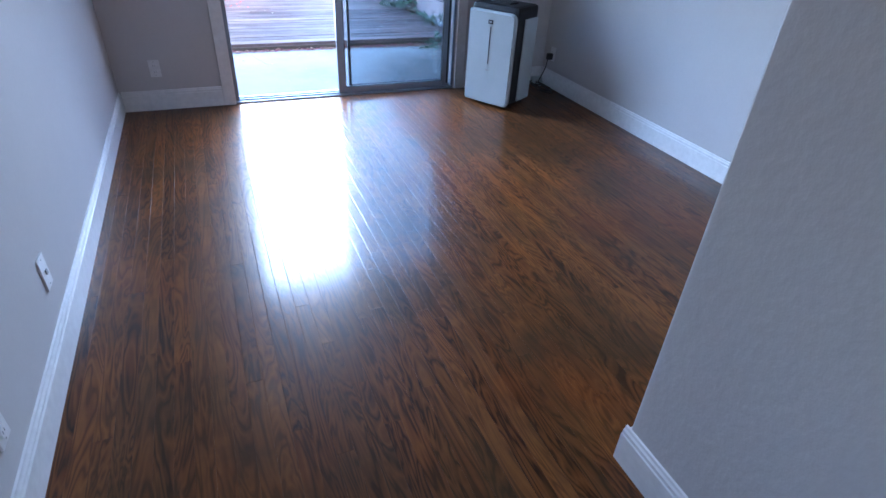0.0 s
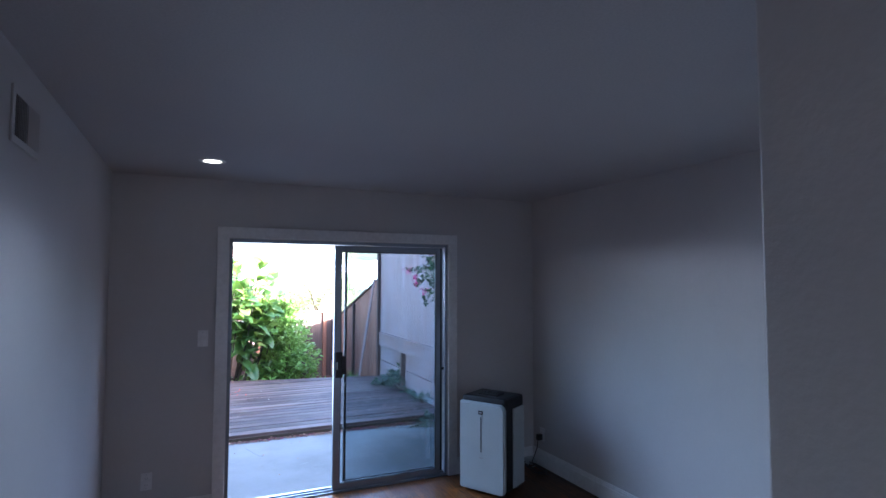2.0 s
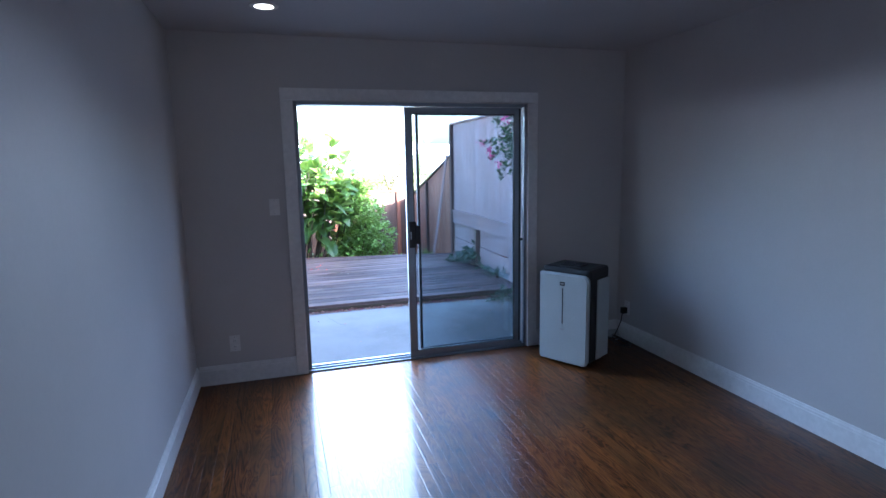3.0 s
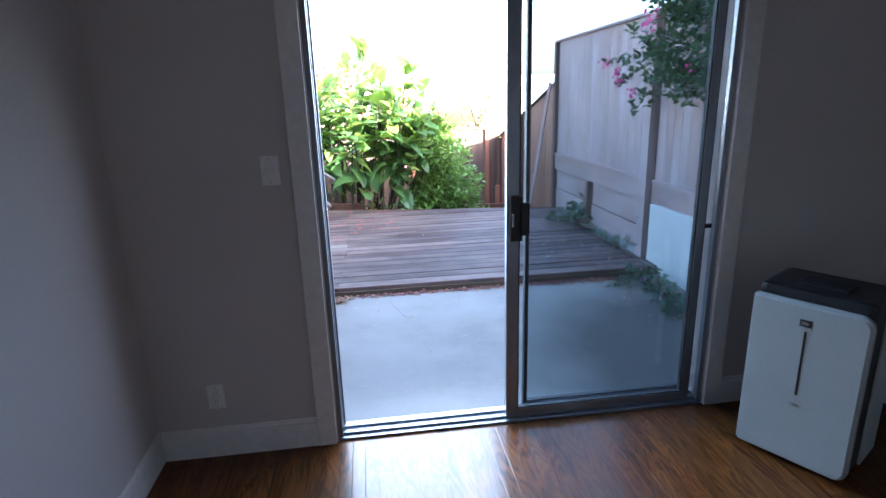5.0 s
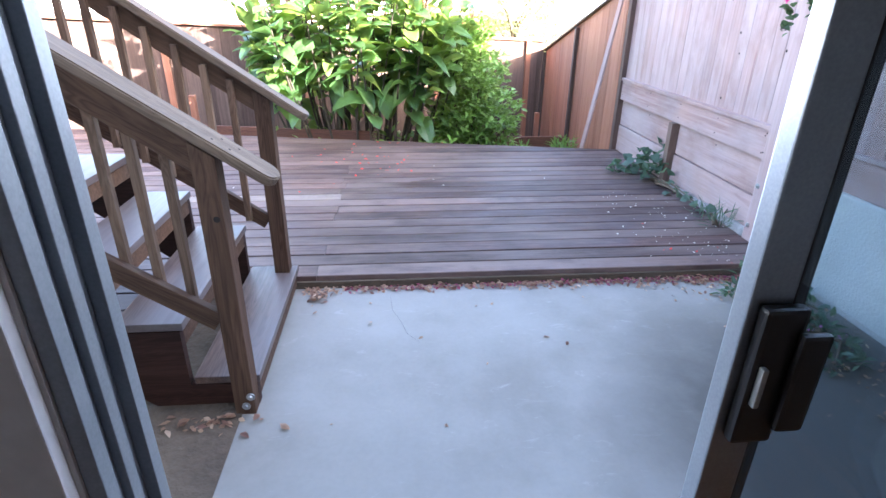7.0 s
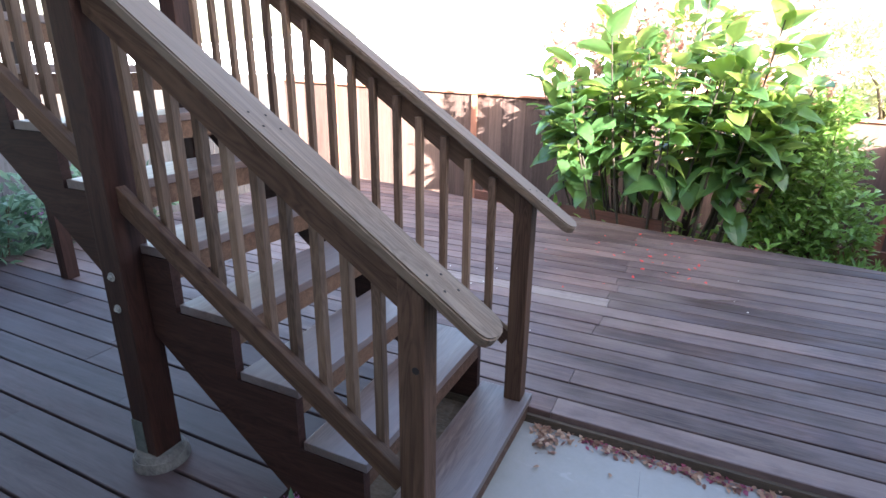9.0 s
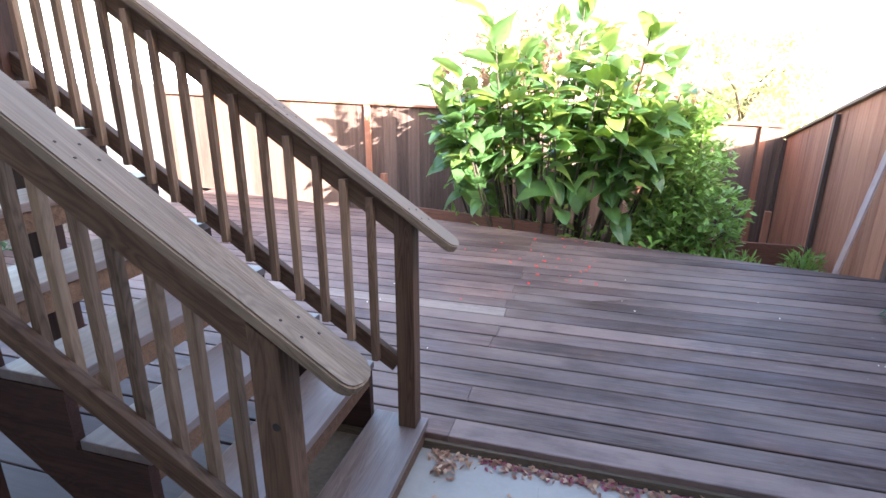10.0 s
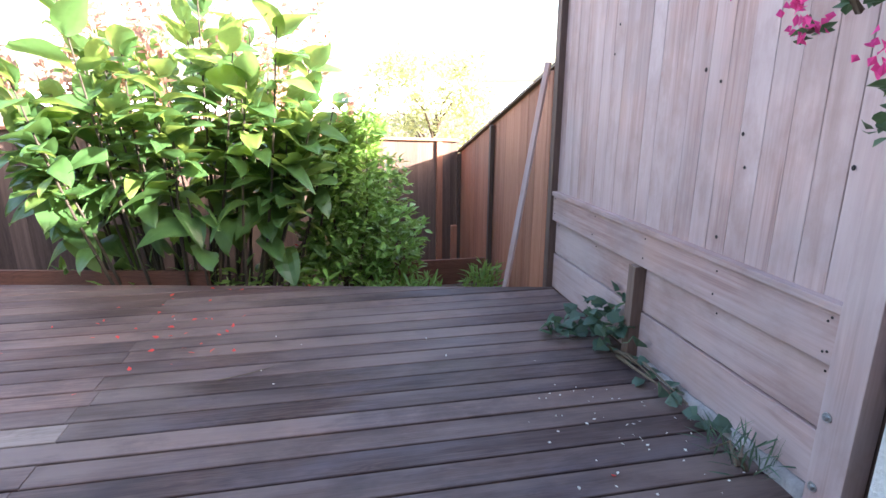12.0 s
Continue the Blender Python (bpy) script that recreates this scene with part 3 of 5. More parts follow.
    while x > top + 0.05:
        if not any(b - 0.16 < x < b + 0.03 for a, b in spans[:1]):
            stair_part("baluster", bals[rng.randrange(3)], None, m=pose(x + rng.uniform(-0.004, 0.004), y - side * 0.038, cap_z(x) - low - 0.10 + rng.uniform(0, 0.01), 0, -90, 0) @ pose(0, 0, 0, 180 * rng.randrange(2), 0, 0))
        x -= step


railing(5.770, -1, 5.792, 0.072, 0.308, 0.048, -0.113, 0.1177, 0.860)
railing(6.885, 1, 6.878, 0.058, 0.276, 0.026, -0.128, 0.131, 0.872)


newel_knot = rod(bmesh.new(), (0, 0, 0), (0, -0.002, 0), 0.013, 0.011, 12)
stair_part("knot", newel_knot, M["shade_and_knots"], "", pose(0.065, 5.7245, 0.70))


def bolt(parent, x, y, z, m=None):
    bm = rod(bmesh.new(), (0, 0, 0), (0, -0.004, 0), 0.019, sides=14)
    rod(bm, (0, -0.004, 0), (0, -0.014, 0), 0.011, 0.009, 6)
    return part("bolt", bm, M["galv"], parent, "galvanised bolt and washer", pose(x, y, z))


big_post = stair_part("support_post", boxes((0, 2.75, -0.065, 0.065, -0.065, 0.065), bevel=0.006), M["stringer"], "dark red square support post", pose(-1.31, 5.775, DECK + 0.02, 0, -90, 0))
bm = rod(bmesh.new(), (0, 0, 0), (0, 0, 0.045), 0.125, 0.115, 18)
rod(bm, (0, 0, 0.045), (0, 0, 0.07), 0.112, 0.098, 18)
stair_part("post_base", bm, M["mortar"], "round grey mortar collar", pose(-1.31, 5.775, DECK))
stair_part("post_plate", boxes((-0.066, 0.005, -0.069, -0.0655, 0.06, 0.235), bevel=0.001), M["strap"], "grey metal strap", pose(-1.31, 5.775, DECK))
for z in (0.62, 0.76):
    bolt(stairs, -1.31, 5.709, z - PATIO)
for x, z in ((0.06, 0.06), (0.085, 0.11)):
    bolt(stairs, x, 5.71, z)
stair_part("support_post", boxes((0, 2.45, -0.05, 0.05, -0.05, 0.05), bevel=0.005), M["stringer"], m=pose(-3.95, 6.95, DECK, 0, -90, 0))
stair_part("support_post", boxes((0, 3.3, -0.065, 0.065, -0.06, 0.06), bevel=0.006), M["stringer"], m=pose(-2.15, 6.885, DECK, 0, -90, 0))
# unseen landing and balcony, spread out to shade the left deck
stair_part("landing", boxes((-5.2, riser_x(STEPS), YF + 0.15, SY1, 2.60, 2.68), bevel=0.004), M["stair"], "unseen timber landing, run back to the house to shade the deck")
stair_part("landing", boxes((riser_x(STEPS) + 0.002, -1.24, YF + 0.15, 5.79, 2.60, 2.68), bevel=0.004), M["stair"], "unseen timber balcony on the support post, added to shade the deck")
stair_part("support_post", boxes((0, 2.75, -0.05, 0.05, -0.05, 0.05), bevel=0.005), M["stringer"], m=pose(-5.1, 5.82, DECK, 0, -90, 0))
part("bumper", boxes((W - 0.06, W - 0.012, 0.034, 0.05, 0.925, 0.945), bevel=0.003), M["black"], door_frame, "small black bumper")


# ---- fences ----
def plank_up(width, height, thick, seed, drop=0.0):
    """An upright board: its grain along its own x, which stands up; slightly uneven edges."""
    r = random.Random(seed)
    bm = bmesh.new()
    rows, n = [], 5
    for i in range(n):
        u = height * i / (n - 1)
        a, b = r.uniform(-0.002, 0.002), r.uniform(-0.002, 0.002)
        w0, w1 = a, width + b
        e = 0.002
        rows.append([bm.verts.new((u, v, d)) for v, d in ((w0, 0), (w0, thick - e), (w0 + e, thick), (w1 - e, thick), (w1, thick - e), (w1, 0))])
    for v in rows[-1][3:]:
        v.co.x -= drop
    bm.faces.new(rows[0])
    bm.faces.new(rows[-1][::-1])
    for p, q in zip(rows, rows[1:]):
        for k in range(6):
            bm.faces.new((p[k], q[k], q[(k + 1) % 6], p[(k + 1) % 6]))
    bmesh.ops.recalc_face_normals(bm, faces=bm.faces[:])
    return bm


FX = 3.48
tall = thing("tall_fence", pose(FX, 7.3, DECK), "tall weathered pinkish-grey board fence over horizontal planks", "fence")


def fence_box(name, parent, origin, rows, material, label="", bevel=0.004):
    """Boxes in world places, each piece with its grain along its longest side's y."""
    x0, x1, y0, y1, z0, z1 = rows
    if (z1 - z0) > (y1 - y0):
        bm = boxes((0, z1 - z0, 0, y1 - y0, -(x1 - x0), 0), bevel=bevel)
        m = Matrix(((0, 0, -1, x0), (0, 1, 0, y0), (1, 0, 0, z0), (0, 0, 0, 1)))
    else:
        bm = boxes((0, y1 - y0, 0, z1 - z0, 0, x1 - x0), bevel=bevel)
        m = Matrix(((0, 0, 1, x0), (1, 0, 0, y0), (0, 1, 0, z0), (0, 0, 0, 1)))
    return part(name, bm, M[material], parent, label, Matrix.Translation(origin).inverted() @ m)


TO = (FX, 7.3, DECK)
y, i = 7.385, 0
frng = random.Random(9)
while y < 10.13:
    w = min(frng.uniform(0.13, 0.15), 10.17 - y)
    bm = plank_up(w - 0.0015, 2.3 - 0.655 + frng.uniform(-0.01, 0.01), 0.02 + frng.uniform(0, 0.003), i)
    part("board", bm, M["fence"], tall, "", Matrix.Translation(TO).inverted() @ Matrix(((0, 0, -1, FX + 0.03), (0, 1, 0, y), (1, 0, 0, 0.655), (0, 0, 0, 1))))
    y += w
    i += 1
fence_box("ledge", tall, TO, (FX - 0.04, FX + 0.03, 7.385, 10.16, 0.655, 0.69), "fence")
fence_box("rail_board", tall, TO, (FX - 0.025, FX + 0.03, 7.385, 10.16, 0.44, 0.653), "fence", "wide weathered rail board")
for a, b, x in ((0.148, 0.434, 0.012), (-0.17, 0.137, 0.004)):
    fence_box("plank", tall, TO, (FX + x, FX + 0.05, 7.385, 8.74, a, b), "fence")
    fence_box("plank", tall, TO, (FX + x + 0.004, FX + 0.05, 8.82, 10.16, a, b), "fence")
# added dark board that blocks light so the plank gaps look shaded
fence_box("backing_board", tall, TO, (FX + 0.053, FX + 0.08, 7.385, 10.16, -0.3, 0.64), "fence_brown")
fence_box("stub_post", tall, TO, (FX - 0.065, FX + 0.045, 8.742, 8.818, DECK, 0.438), "fence_brown", "short dark upright between planks")
end_post = fence_box("post", tall, TO, (FX - 0.06, FX + 0.05, 7.23, 7.38, -0.28, 2.32), "fence", "broad weathered post with bolts")
for z in (0.26, -0.05):
    bm = rod(bmesh.new(), (0, 0, 0), (-0.004, 0, 0), 0.02, sides=14)
    rod(bm, (-0.004, 0, 0), (-0.016, 0, 0), 0.011, 0.009, 6)
    part("bolt", bm, M["galv"], tall, "rusty bolt", pose(-0.061, 7.345 - 7.3, z - DECK))
fence_box("post", tall, TO, (FX - 0.045, FX + 0.05, 10.165, 10.25, -0.3, 2.3), "fence_brown")
krng = random.Random(19)
knot_mesh = mesh_of("knot", rod(bmesh.new(), (0, 0, 0), (-0.003, 0, 0), 0.01, 0.008, 12), M["shade_and_knots"])
for yy, z, s in ((8.4, 1.58, 0.9), (8.28, 1.52, 0.7), (8.08, 1.28, 0.8), (7.5, 1.19, 0.85), (8.04, 1.13, 0.6), (8.16, 0.77, 0.8), (9.31, 1.91, 0.7), (9.35, 1.73, 0.7), (7.8, 1.7, 0.6)):
    part("knot", knot_mesh, None, tall, "", pose(0.0045, yy - TO[1], z - TO[2]) @ Matrix.Diagonal((1, s, 1.3 * s, 1)))
nail_mesh = mesh_of("nail", rod(bmesh.new(), (0, 0, 0), (-0.0025, 0, 0), 0.006, 0.005, 8), M["shade_and_knots"])
for yy in (7.43, 7.46, 8.1, 8.74, 9.4, 10.1):
    for z, x in ((0.62, -0.0255), (0.49, -0.0255), (0.40, 0.0115)):
        part("nail", nail_mesh, None, tall, "", pose(x, yy + krng.uniform(-0.02, 0.02) - TO[1], z + krng.uniform(-0.015, 0.015) - TO[2]))
fence_box("cap", tall, TO, (FX - 0.03, FX + 0.07, 7.2, 10.26, 2.305, 2.335), "fence")

side = thing("side_fence", pose(FX, 5.8, 0.44), "weathered grey board fence standing on a low stucco wall", "fence")
SO = (FX, 5.8, 0.44)
y = YF + 0.16
while y < 7.2:
    w = min(frng.uniform(0.13, 0.15), 7.212 - y)
    bm = plank_up(w - 0.0015, 2.32 - 0.68, 0.02 + frng.uniform(0, 0.006), i)
    part("board", bm, M["fence"], side, "", Matrix.Translation(SO).inverted() @ Matrix(((0, 0, -1, FX + 0.05), (0, 1, 0, y), (1, 0, 0, 0.68), (0, 0, 0, 1))))
    y += w
    i += 1
fence_box("ledge", side, SO, (FX - 0.01, FX + 0.05, YF + 0.16, 7.21, 0.655, 0.68), "fence")
fence_box("rail_board", side, SO, (FX + 0.0, FX + 0.05, YF + 0.16, 7.21, 0.443, 0.653), "fence")
# same added board behind the gap between post and stucco wall, for its shade
fence_box("backing_board", side, SO, (FX + 0.06, FX + 0.09, 7.17, 7.3, -0.4, 2.2), "fence_brown")
fence_box("cap", side, SO, (FX - 0.01, FX + 0.09, YF + 0.16, 7.195, 2.32, 2.35), "fence")
structure("stucco_wall", boxes((FX - 0.03, FX + 0.2, YF + 0.15, 7.165, -0.6, 0.44), bevel=0.012), M["stucco"], "low rough pale stucco retaining wall")
bm = bmesh.new()
prev = None
curb_rng = random.Random(3)
ring = [(-0.075, -0.17), (-0.06, -0.115), (-0.02, -0.09), (0.0, -0.088), (0.0, -0.17)]
n = 26
for k in range(n):
    yy = 7.39 + 1.3 * k / (n - 1)
    s = curb_rng.uniform(0.7, 1.0) * (0.9 - 0.5 * k / n)
    cur = [bm.verts.new((FX + 0.004 + x * s, yy, -0.168 + (z + 0.17) * s)) for x, z in ring]
    if prev:
        for j in range(4):
            bm.faces.new((prev[j], prev[j + 1], cur[j + 1], cur[j]))
    else:
        bm.faces.new(cur)
    prev = cur
bm.faces.new(prev[::-1])
bmesh.ops.recalc_face_normals(bm, faces=bm.faces[:])
solid("mortar_curb", bm, M["fillet"], "crumbling grey mortar fillet along the fence foot", "curb", smooth=True)

# the lower redwood fence that falls away down the slope
red = thing("redwood_fence", pose(FX, 12, -0.6), "stepped-down reddish redwood board fence with posts", "fence")
RO = (FX, 12, -0.6)


def red_top(yy):
    return 1.72 - (yy - 10.28) * 0.285


y = 10.27
while y < 13.85:
    w = min(frng.uniform(0.19, 0.26), 13.9 - y)
    bm = plank_up(w - 0.003, red_top(y) - 0.004 + 1.15, 0.018 + frng.uniform(0, 0.004), i, 0.285 * w)
    part("board", bm, M["fence_red"], red, "", Matrix.Translation(RO).inverted() @ Matrix(((0, 0, -1, FX + 0.04), (0, 1, 0, y), (1, 0, 0, -1.15), (0, 0, 0, 1))))
    y += w
    i += 1
for yy in (10.32, 12.12, 13.82):
    fence_box("post", red, RO, (FX - 0.035, FX + 0.016, yy - 0.035, yy + 0.035, -1.1, red_top(yy) - 0.03), "fence_brown" if yy > 11 else "fence_red")
length = math.hypot(13.9 - 10.27, red_top(13.9) - red_top(10.27))
part("cap", boxes((0, length, -0.045, 0.045, 0, 0.03), bevel=0.003), M["cap"], red, "", Matrix.Translation(RO).inverted() @ Matrix.Translation((FX + 0.02, 10.27, red_top(10.27))) @ pose(0, 0, 0, 0, 0, 90) @ pose(0, 0, 0, 0, math.degrees(math.atan(0.285)), 0))
fence_box("stake", red, RO, (FX - 0.25, FX - 0.17, 13.2, 13.28, -1.05, -0.28), "fence_red")

brace_a, brace_b = Vector((3.10, 10.33, DECK - 0.1)), Vector((3.40, 10.30, 1.74))
way = brace_b - brace_a
turn = way.to_track_quat("X", "Z").to_matrix().to_4x4()
solid("leaning_board", boxes((0, way.length, -0.03, 0.03, -0.012, 0.012), bevel=0.003), M["fence"], "long weathered grey board leaning against the fence", "board", m=Matrix.Translation(brace_a) @ turn @ pose(0, 0, 0, 25, 0, 0))

# the back fence
BA, BB = Vector((-5.7, 11.75, 0)), Vector((3.47, 13.9, 0))
bdir = (BB - BA).normalized()
bturn = math.degrees(math.atan2(bdir.y, bdir.x))
back = thing("back_fence", pose(BA.x, BA.y, -1.1, 0, 0, bturn), "brown vertical board garden fence partly in sunlight", "fence")
blen = (BB - BA).length


def back_top(u):
    return 1.73 - 0.047 * u


u = 0.0
while u < blen - 0.05:
    w = min(frng.uniform(0.16, 0.2), blen - u)
    bm = plank_up(w + 0.003, back_top(u) + 0.7 - 0.03, 0.018 + frng.uniform(0, 0.007), i)
    part("board", bm, M["fence_brown"], back, "", Matrix(((0, 1, 0, u), (0, 0, -1, 0.02), (1, 0, 0, 0), (0, 0, 0, 1))))
    u += w
    i += 1
for u in (0.9, 3.2, 5.2, 7.4, 9.1):
    part("post", boxes((0, back_top(u) + 0.66, -0.045, 0.045, 0, 0.05), bevel=0.004), M["fence_red"], back, "", Matrix(((0, 1, 0, u), (0, 0, -1, 0.0), (1, 0, 0, 0), (0, 0, 0, 1))))
part("cap", boxes((0, blen, -0.05, 0.06, 0, 0.035), bevel=0.003), M["fence_red"], back, "", pose(0, 0, back_top(0) + 0.67, 0, math.degrees(math.atan(0.047)), 0))

# left fence
left = thing("left_fence", pose(-6.1, YF + 0.3, -0.6), "weathered grey vertical board fence", "fence")
y = 0.0
while y < 7.3:
    w = frng.uniform(0.16, 0.21)
    part("board", plank_up(w - 0.005, 1.5, 0.02, i), M["fence_grey"], left, "", Matrix(((0, 0, 1, 0), (0, 1, 0, y), (1, 0, 0, 0), (0, 0, 0, 1))))
    y += w
    i += 1
part("rail", boxes((0, 7.4, -0.02, 0.02, -0.05, 0.05)), M["fence"], left, "", pose(-0.02, 0, 1.3, 0, 0, 90))

# boards that edge the planting bed
edge_dir = math.degrees(math.atan(-0.2))
solid("bed_board", boxes((0, 2.6, 0, 0.04, -0.42, 0), bevel=0.004), M["bed"], "reddish board edging the planting bed", "board", m=pose(-2.1, far_edge(-2.1) + 0.15, -0.085, 0, 0, edge_dir))
solid("bed_board", boxes((0, 1.6, 0, 0.04, -0.32, 0), bevel=0.004), M["bed"], "dark brown board edging the planting bed", "board", m=pose(1.82, 12.1, -0.45))
solid("stake", boxes((0, 0.75, -0.04, 0.04, -0.04, 0.04), bevel=0.004), M["fence_red"], "short reddish wooden stake beside the deck", "stake", m=pose(-2.05, 11.75, -0.5, 0, -90, 0))


# ---- plants ----
def leaf_material(name, a, b, glow, rough=0.42, vary=0.5, thru=0.42):
    m, t, p = nodes_of(name)
    v = coords(t, shift=11.0)
    spots = noise_at(t, v, 9.0, 4)
    col = ramp(t, spots, [(0.3, a), (0.7, b)])
    geo, info, plus = t.nodes.new("ShaderNodeNewGeometry"), t.nodes.new("ShaderNodeObjectInfo"), t.nodes.new("ShaderNodeMath")
    plus.operation = "FRACT"
    both = t.nodes.new("ShaderNodeMath")
    t.links.new(geo.outputs["Random Per Island"], both.inputs[0])
    t.links.new(info.outputs["Random"], both.inputs[1])
    t.links.new(both.outputs[0], plus.inputs[0])
    col = mix(t, vary, col, ramp(t, plus.outputs[0], [(0.0, tuple(0.55 * c for c in a)), (0.45, b), (0.86, b), (1.0, glow)]))
    t.links.new(col, p.inputs["Base Color"])
    p.inputs["Roughness"].default_value = rough
    through_light, blend = t.nodes.new("ShaderNodeBsdfTranslucent"), add(t, "ShaderNodeMixShader", Fac=thru)
    t.links.new(mix(t, 0.6, col, glow), through_light.inputs[0])
    t.links.new(p.outputs[0], blend.inputs[1])
    t.links.new(through_light.outputs[0], blend.inputs[2])
    t.links.new(blend.outputs[0], t.nodes["Material Output"].inputs[0])
    return m


M["canna"] = leaf_material("canna_leaf", (0.046, 0.120, 0.042), (0.098, 0.212, 0.072), (0.44, 0.56, 0.11), 0.33, 0.42, 0.48)
M["bush"] = leaf_material("bush_leaf", (0.10, 0.21, 0.046), (0.22, 0.39, 0.085), (0.45, 0.60, 0.14), 0.28, 0.5, 0.26)
M["weed"] = leaf_material("weed_leaf", (0.07, 0.17, 0.03), (0.17, 0.31, 0.06), (0.36, 0.48, 0.12), 0.4)
M["tree"] = leaf_material("tree_leaf", (0.25, 0.28, 0.12), (0.40, 0.43, 0.20), (0.55, 0.56, 0.30))
M["sage"] = leaf_material("sage_leaf", (0.05, 0.11, 0.06), (0.12, 0.22, 0.13), (0.22, 0.33, 0.2), 0.5, 0.5, 0.25)
M["ivy"] = leaf_material("ivy_leaf", (0.04, 0.085, 0.06), (0.085, 0.145, 0.105), (0.17, 0.26, 0.12), 0.5)
M["vine"] = leaf_material("vine_leaf", (0.025, 0.055, 0.025), (0.06, 0.11, 0.05), (0.13, 0.2, 0.07), 0.5)
M["bract"] = leaf_material("magenta_bract", (0.55, 0.02, 0.16), (0.75, 0.05, 0.27), (0.85, 0.12, 0.36), 0.6)
M["valerian"] = leaf_material("purple_flower", (0.45, 0.12, 0.42), (0.6, 0.22, 0.55), (0.7, 0.35, 0.65), 0.7)
M["spike"] = leaf_material("faded_flower", (0.40, 0.20, 0.13), (0.55, 0.33, 0.25), (0.66, 0.36, 0.30), 0.7)
M["dry"] = leaf_material("dry_leaf", (0.20, 0.065, 0.06), (0.34, 0.20, 0.13), (0.66, 0.50, 0.36), 0.8, 0.85)
M["dry_petal"] = leaf_material("dried_petal", (0.17, 0.03, 0.06), (0.30, 0.06, 0.11), (0.48, 0.16, 0.22), 0.8, 0.8)
M["petal_red"] = leaf_material("red_petal", (0.55, 0.03, 0.03), (0.7, 0.06, 0.05), (0.8, 0.12, 0.08), 0.6)
M["petal_white"] = leaf_material("white_petal", (0.7, 0.68, 0.6), (0.8, 0.78, 0.7), (0.85, 0.82, 0.75), 0.6)
M["stem"] = surface("plant_stem", (0.028, 0.022, 0.016), (0.065, 0.05, 0.03), 12, 60, 0.7, 0.2)
M["twig"] = surface("woody_twig", (0.08, 0.055, 0.035), (0.16, 0.12, 0.08), 12, 60, 0.8, 0.4)


def leaf_into(bm, m, length, width, droop=0.3, fold=0.25, cols=2, rows=5, blunt=0.7, wave=0.0, phase=0.0, oval=0.8):
    """One pointed leaf from its stalk along x, folded along its rib and hanging at the tip."""
    grid = []
    for i in range(rows + 1):
        t = i / rows
        half = 0.5 * width * (math.sin(math.pi * t ** blunt) ** oval if 0 < t < 1 else 0.02)
        line = []
        for j in range(-cols, cols + 1):
            s = j / cols
            z = abs(s) * half * fold - droop * length * t * t + wave * length * math.sin(5 * t + 2 * s + phase) * abs(s)
            line.append(bm.verts.new(m @ Vector((length * t * (1 - 0.18 * droop * t), s * half, z))))
        grid.append(line)
    for a, b in zip(grid, grid[1:]):
        for j in range(2 * cols):
            bm.faces.new((a[j], b[j], b[j + 1], a[j + 1]))


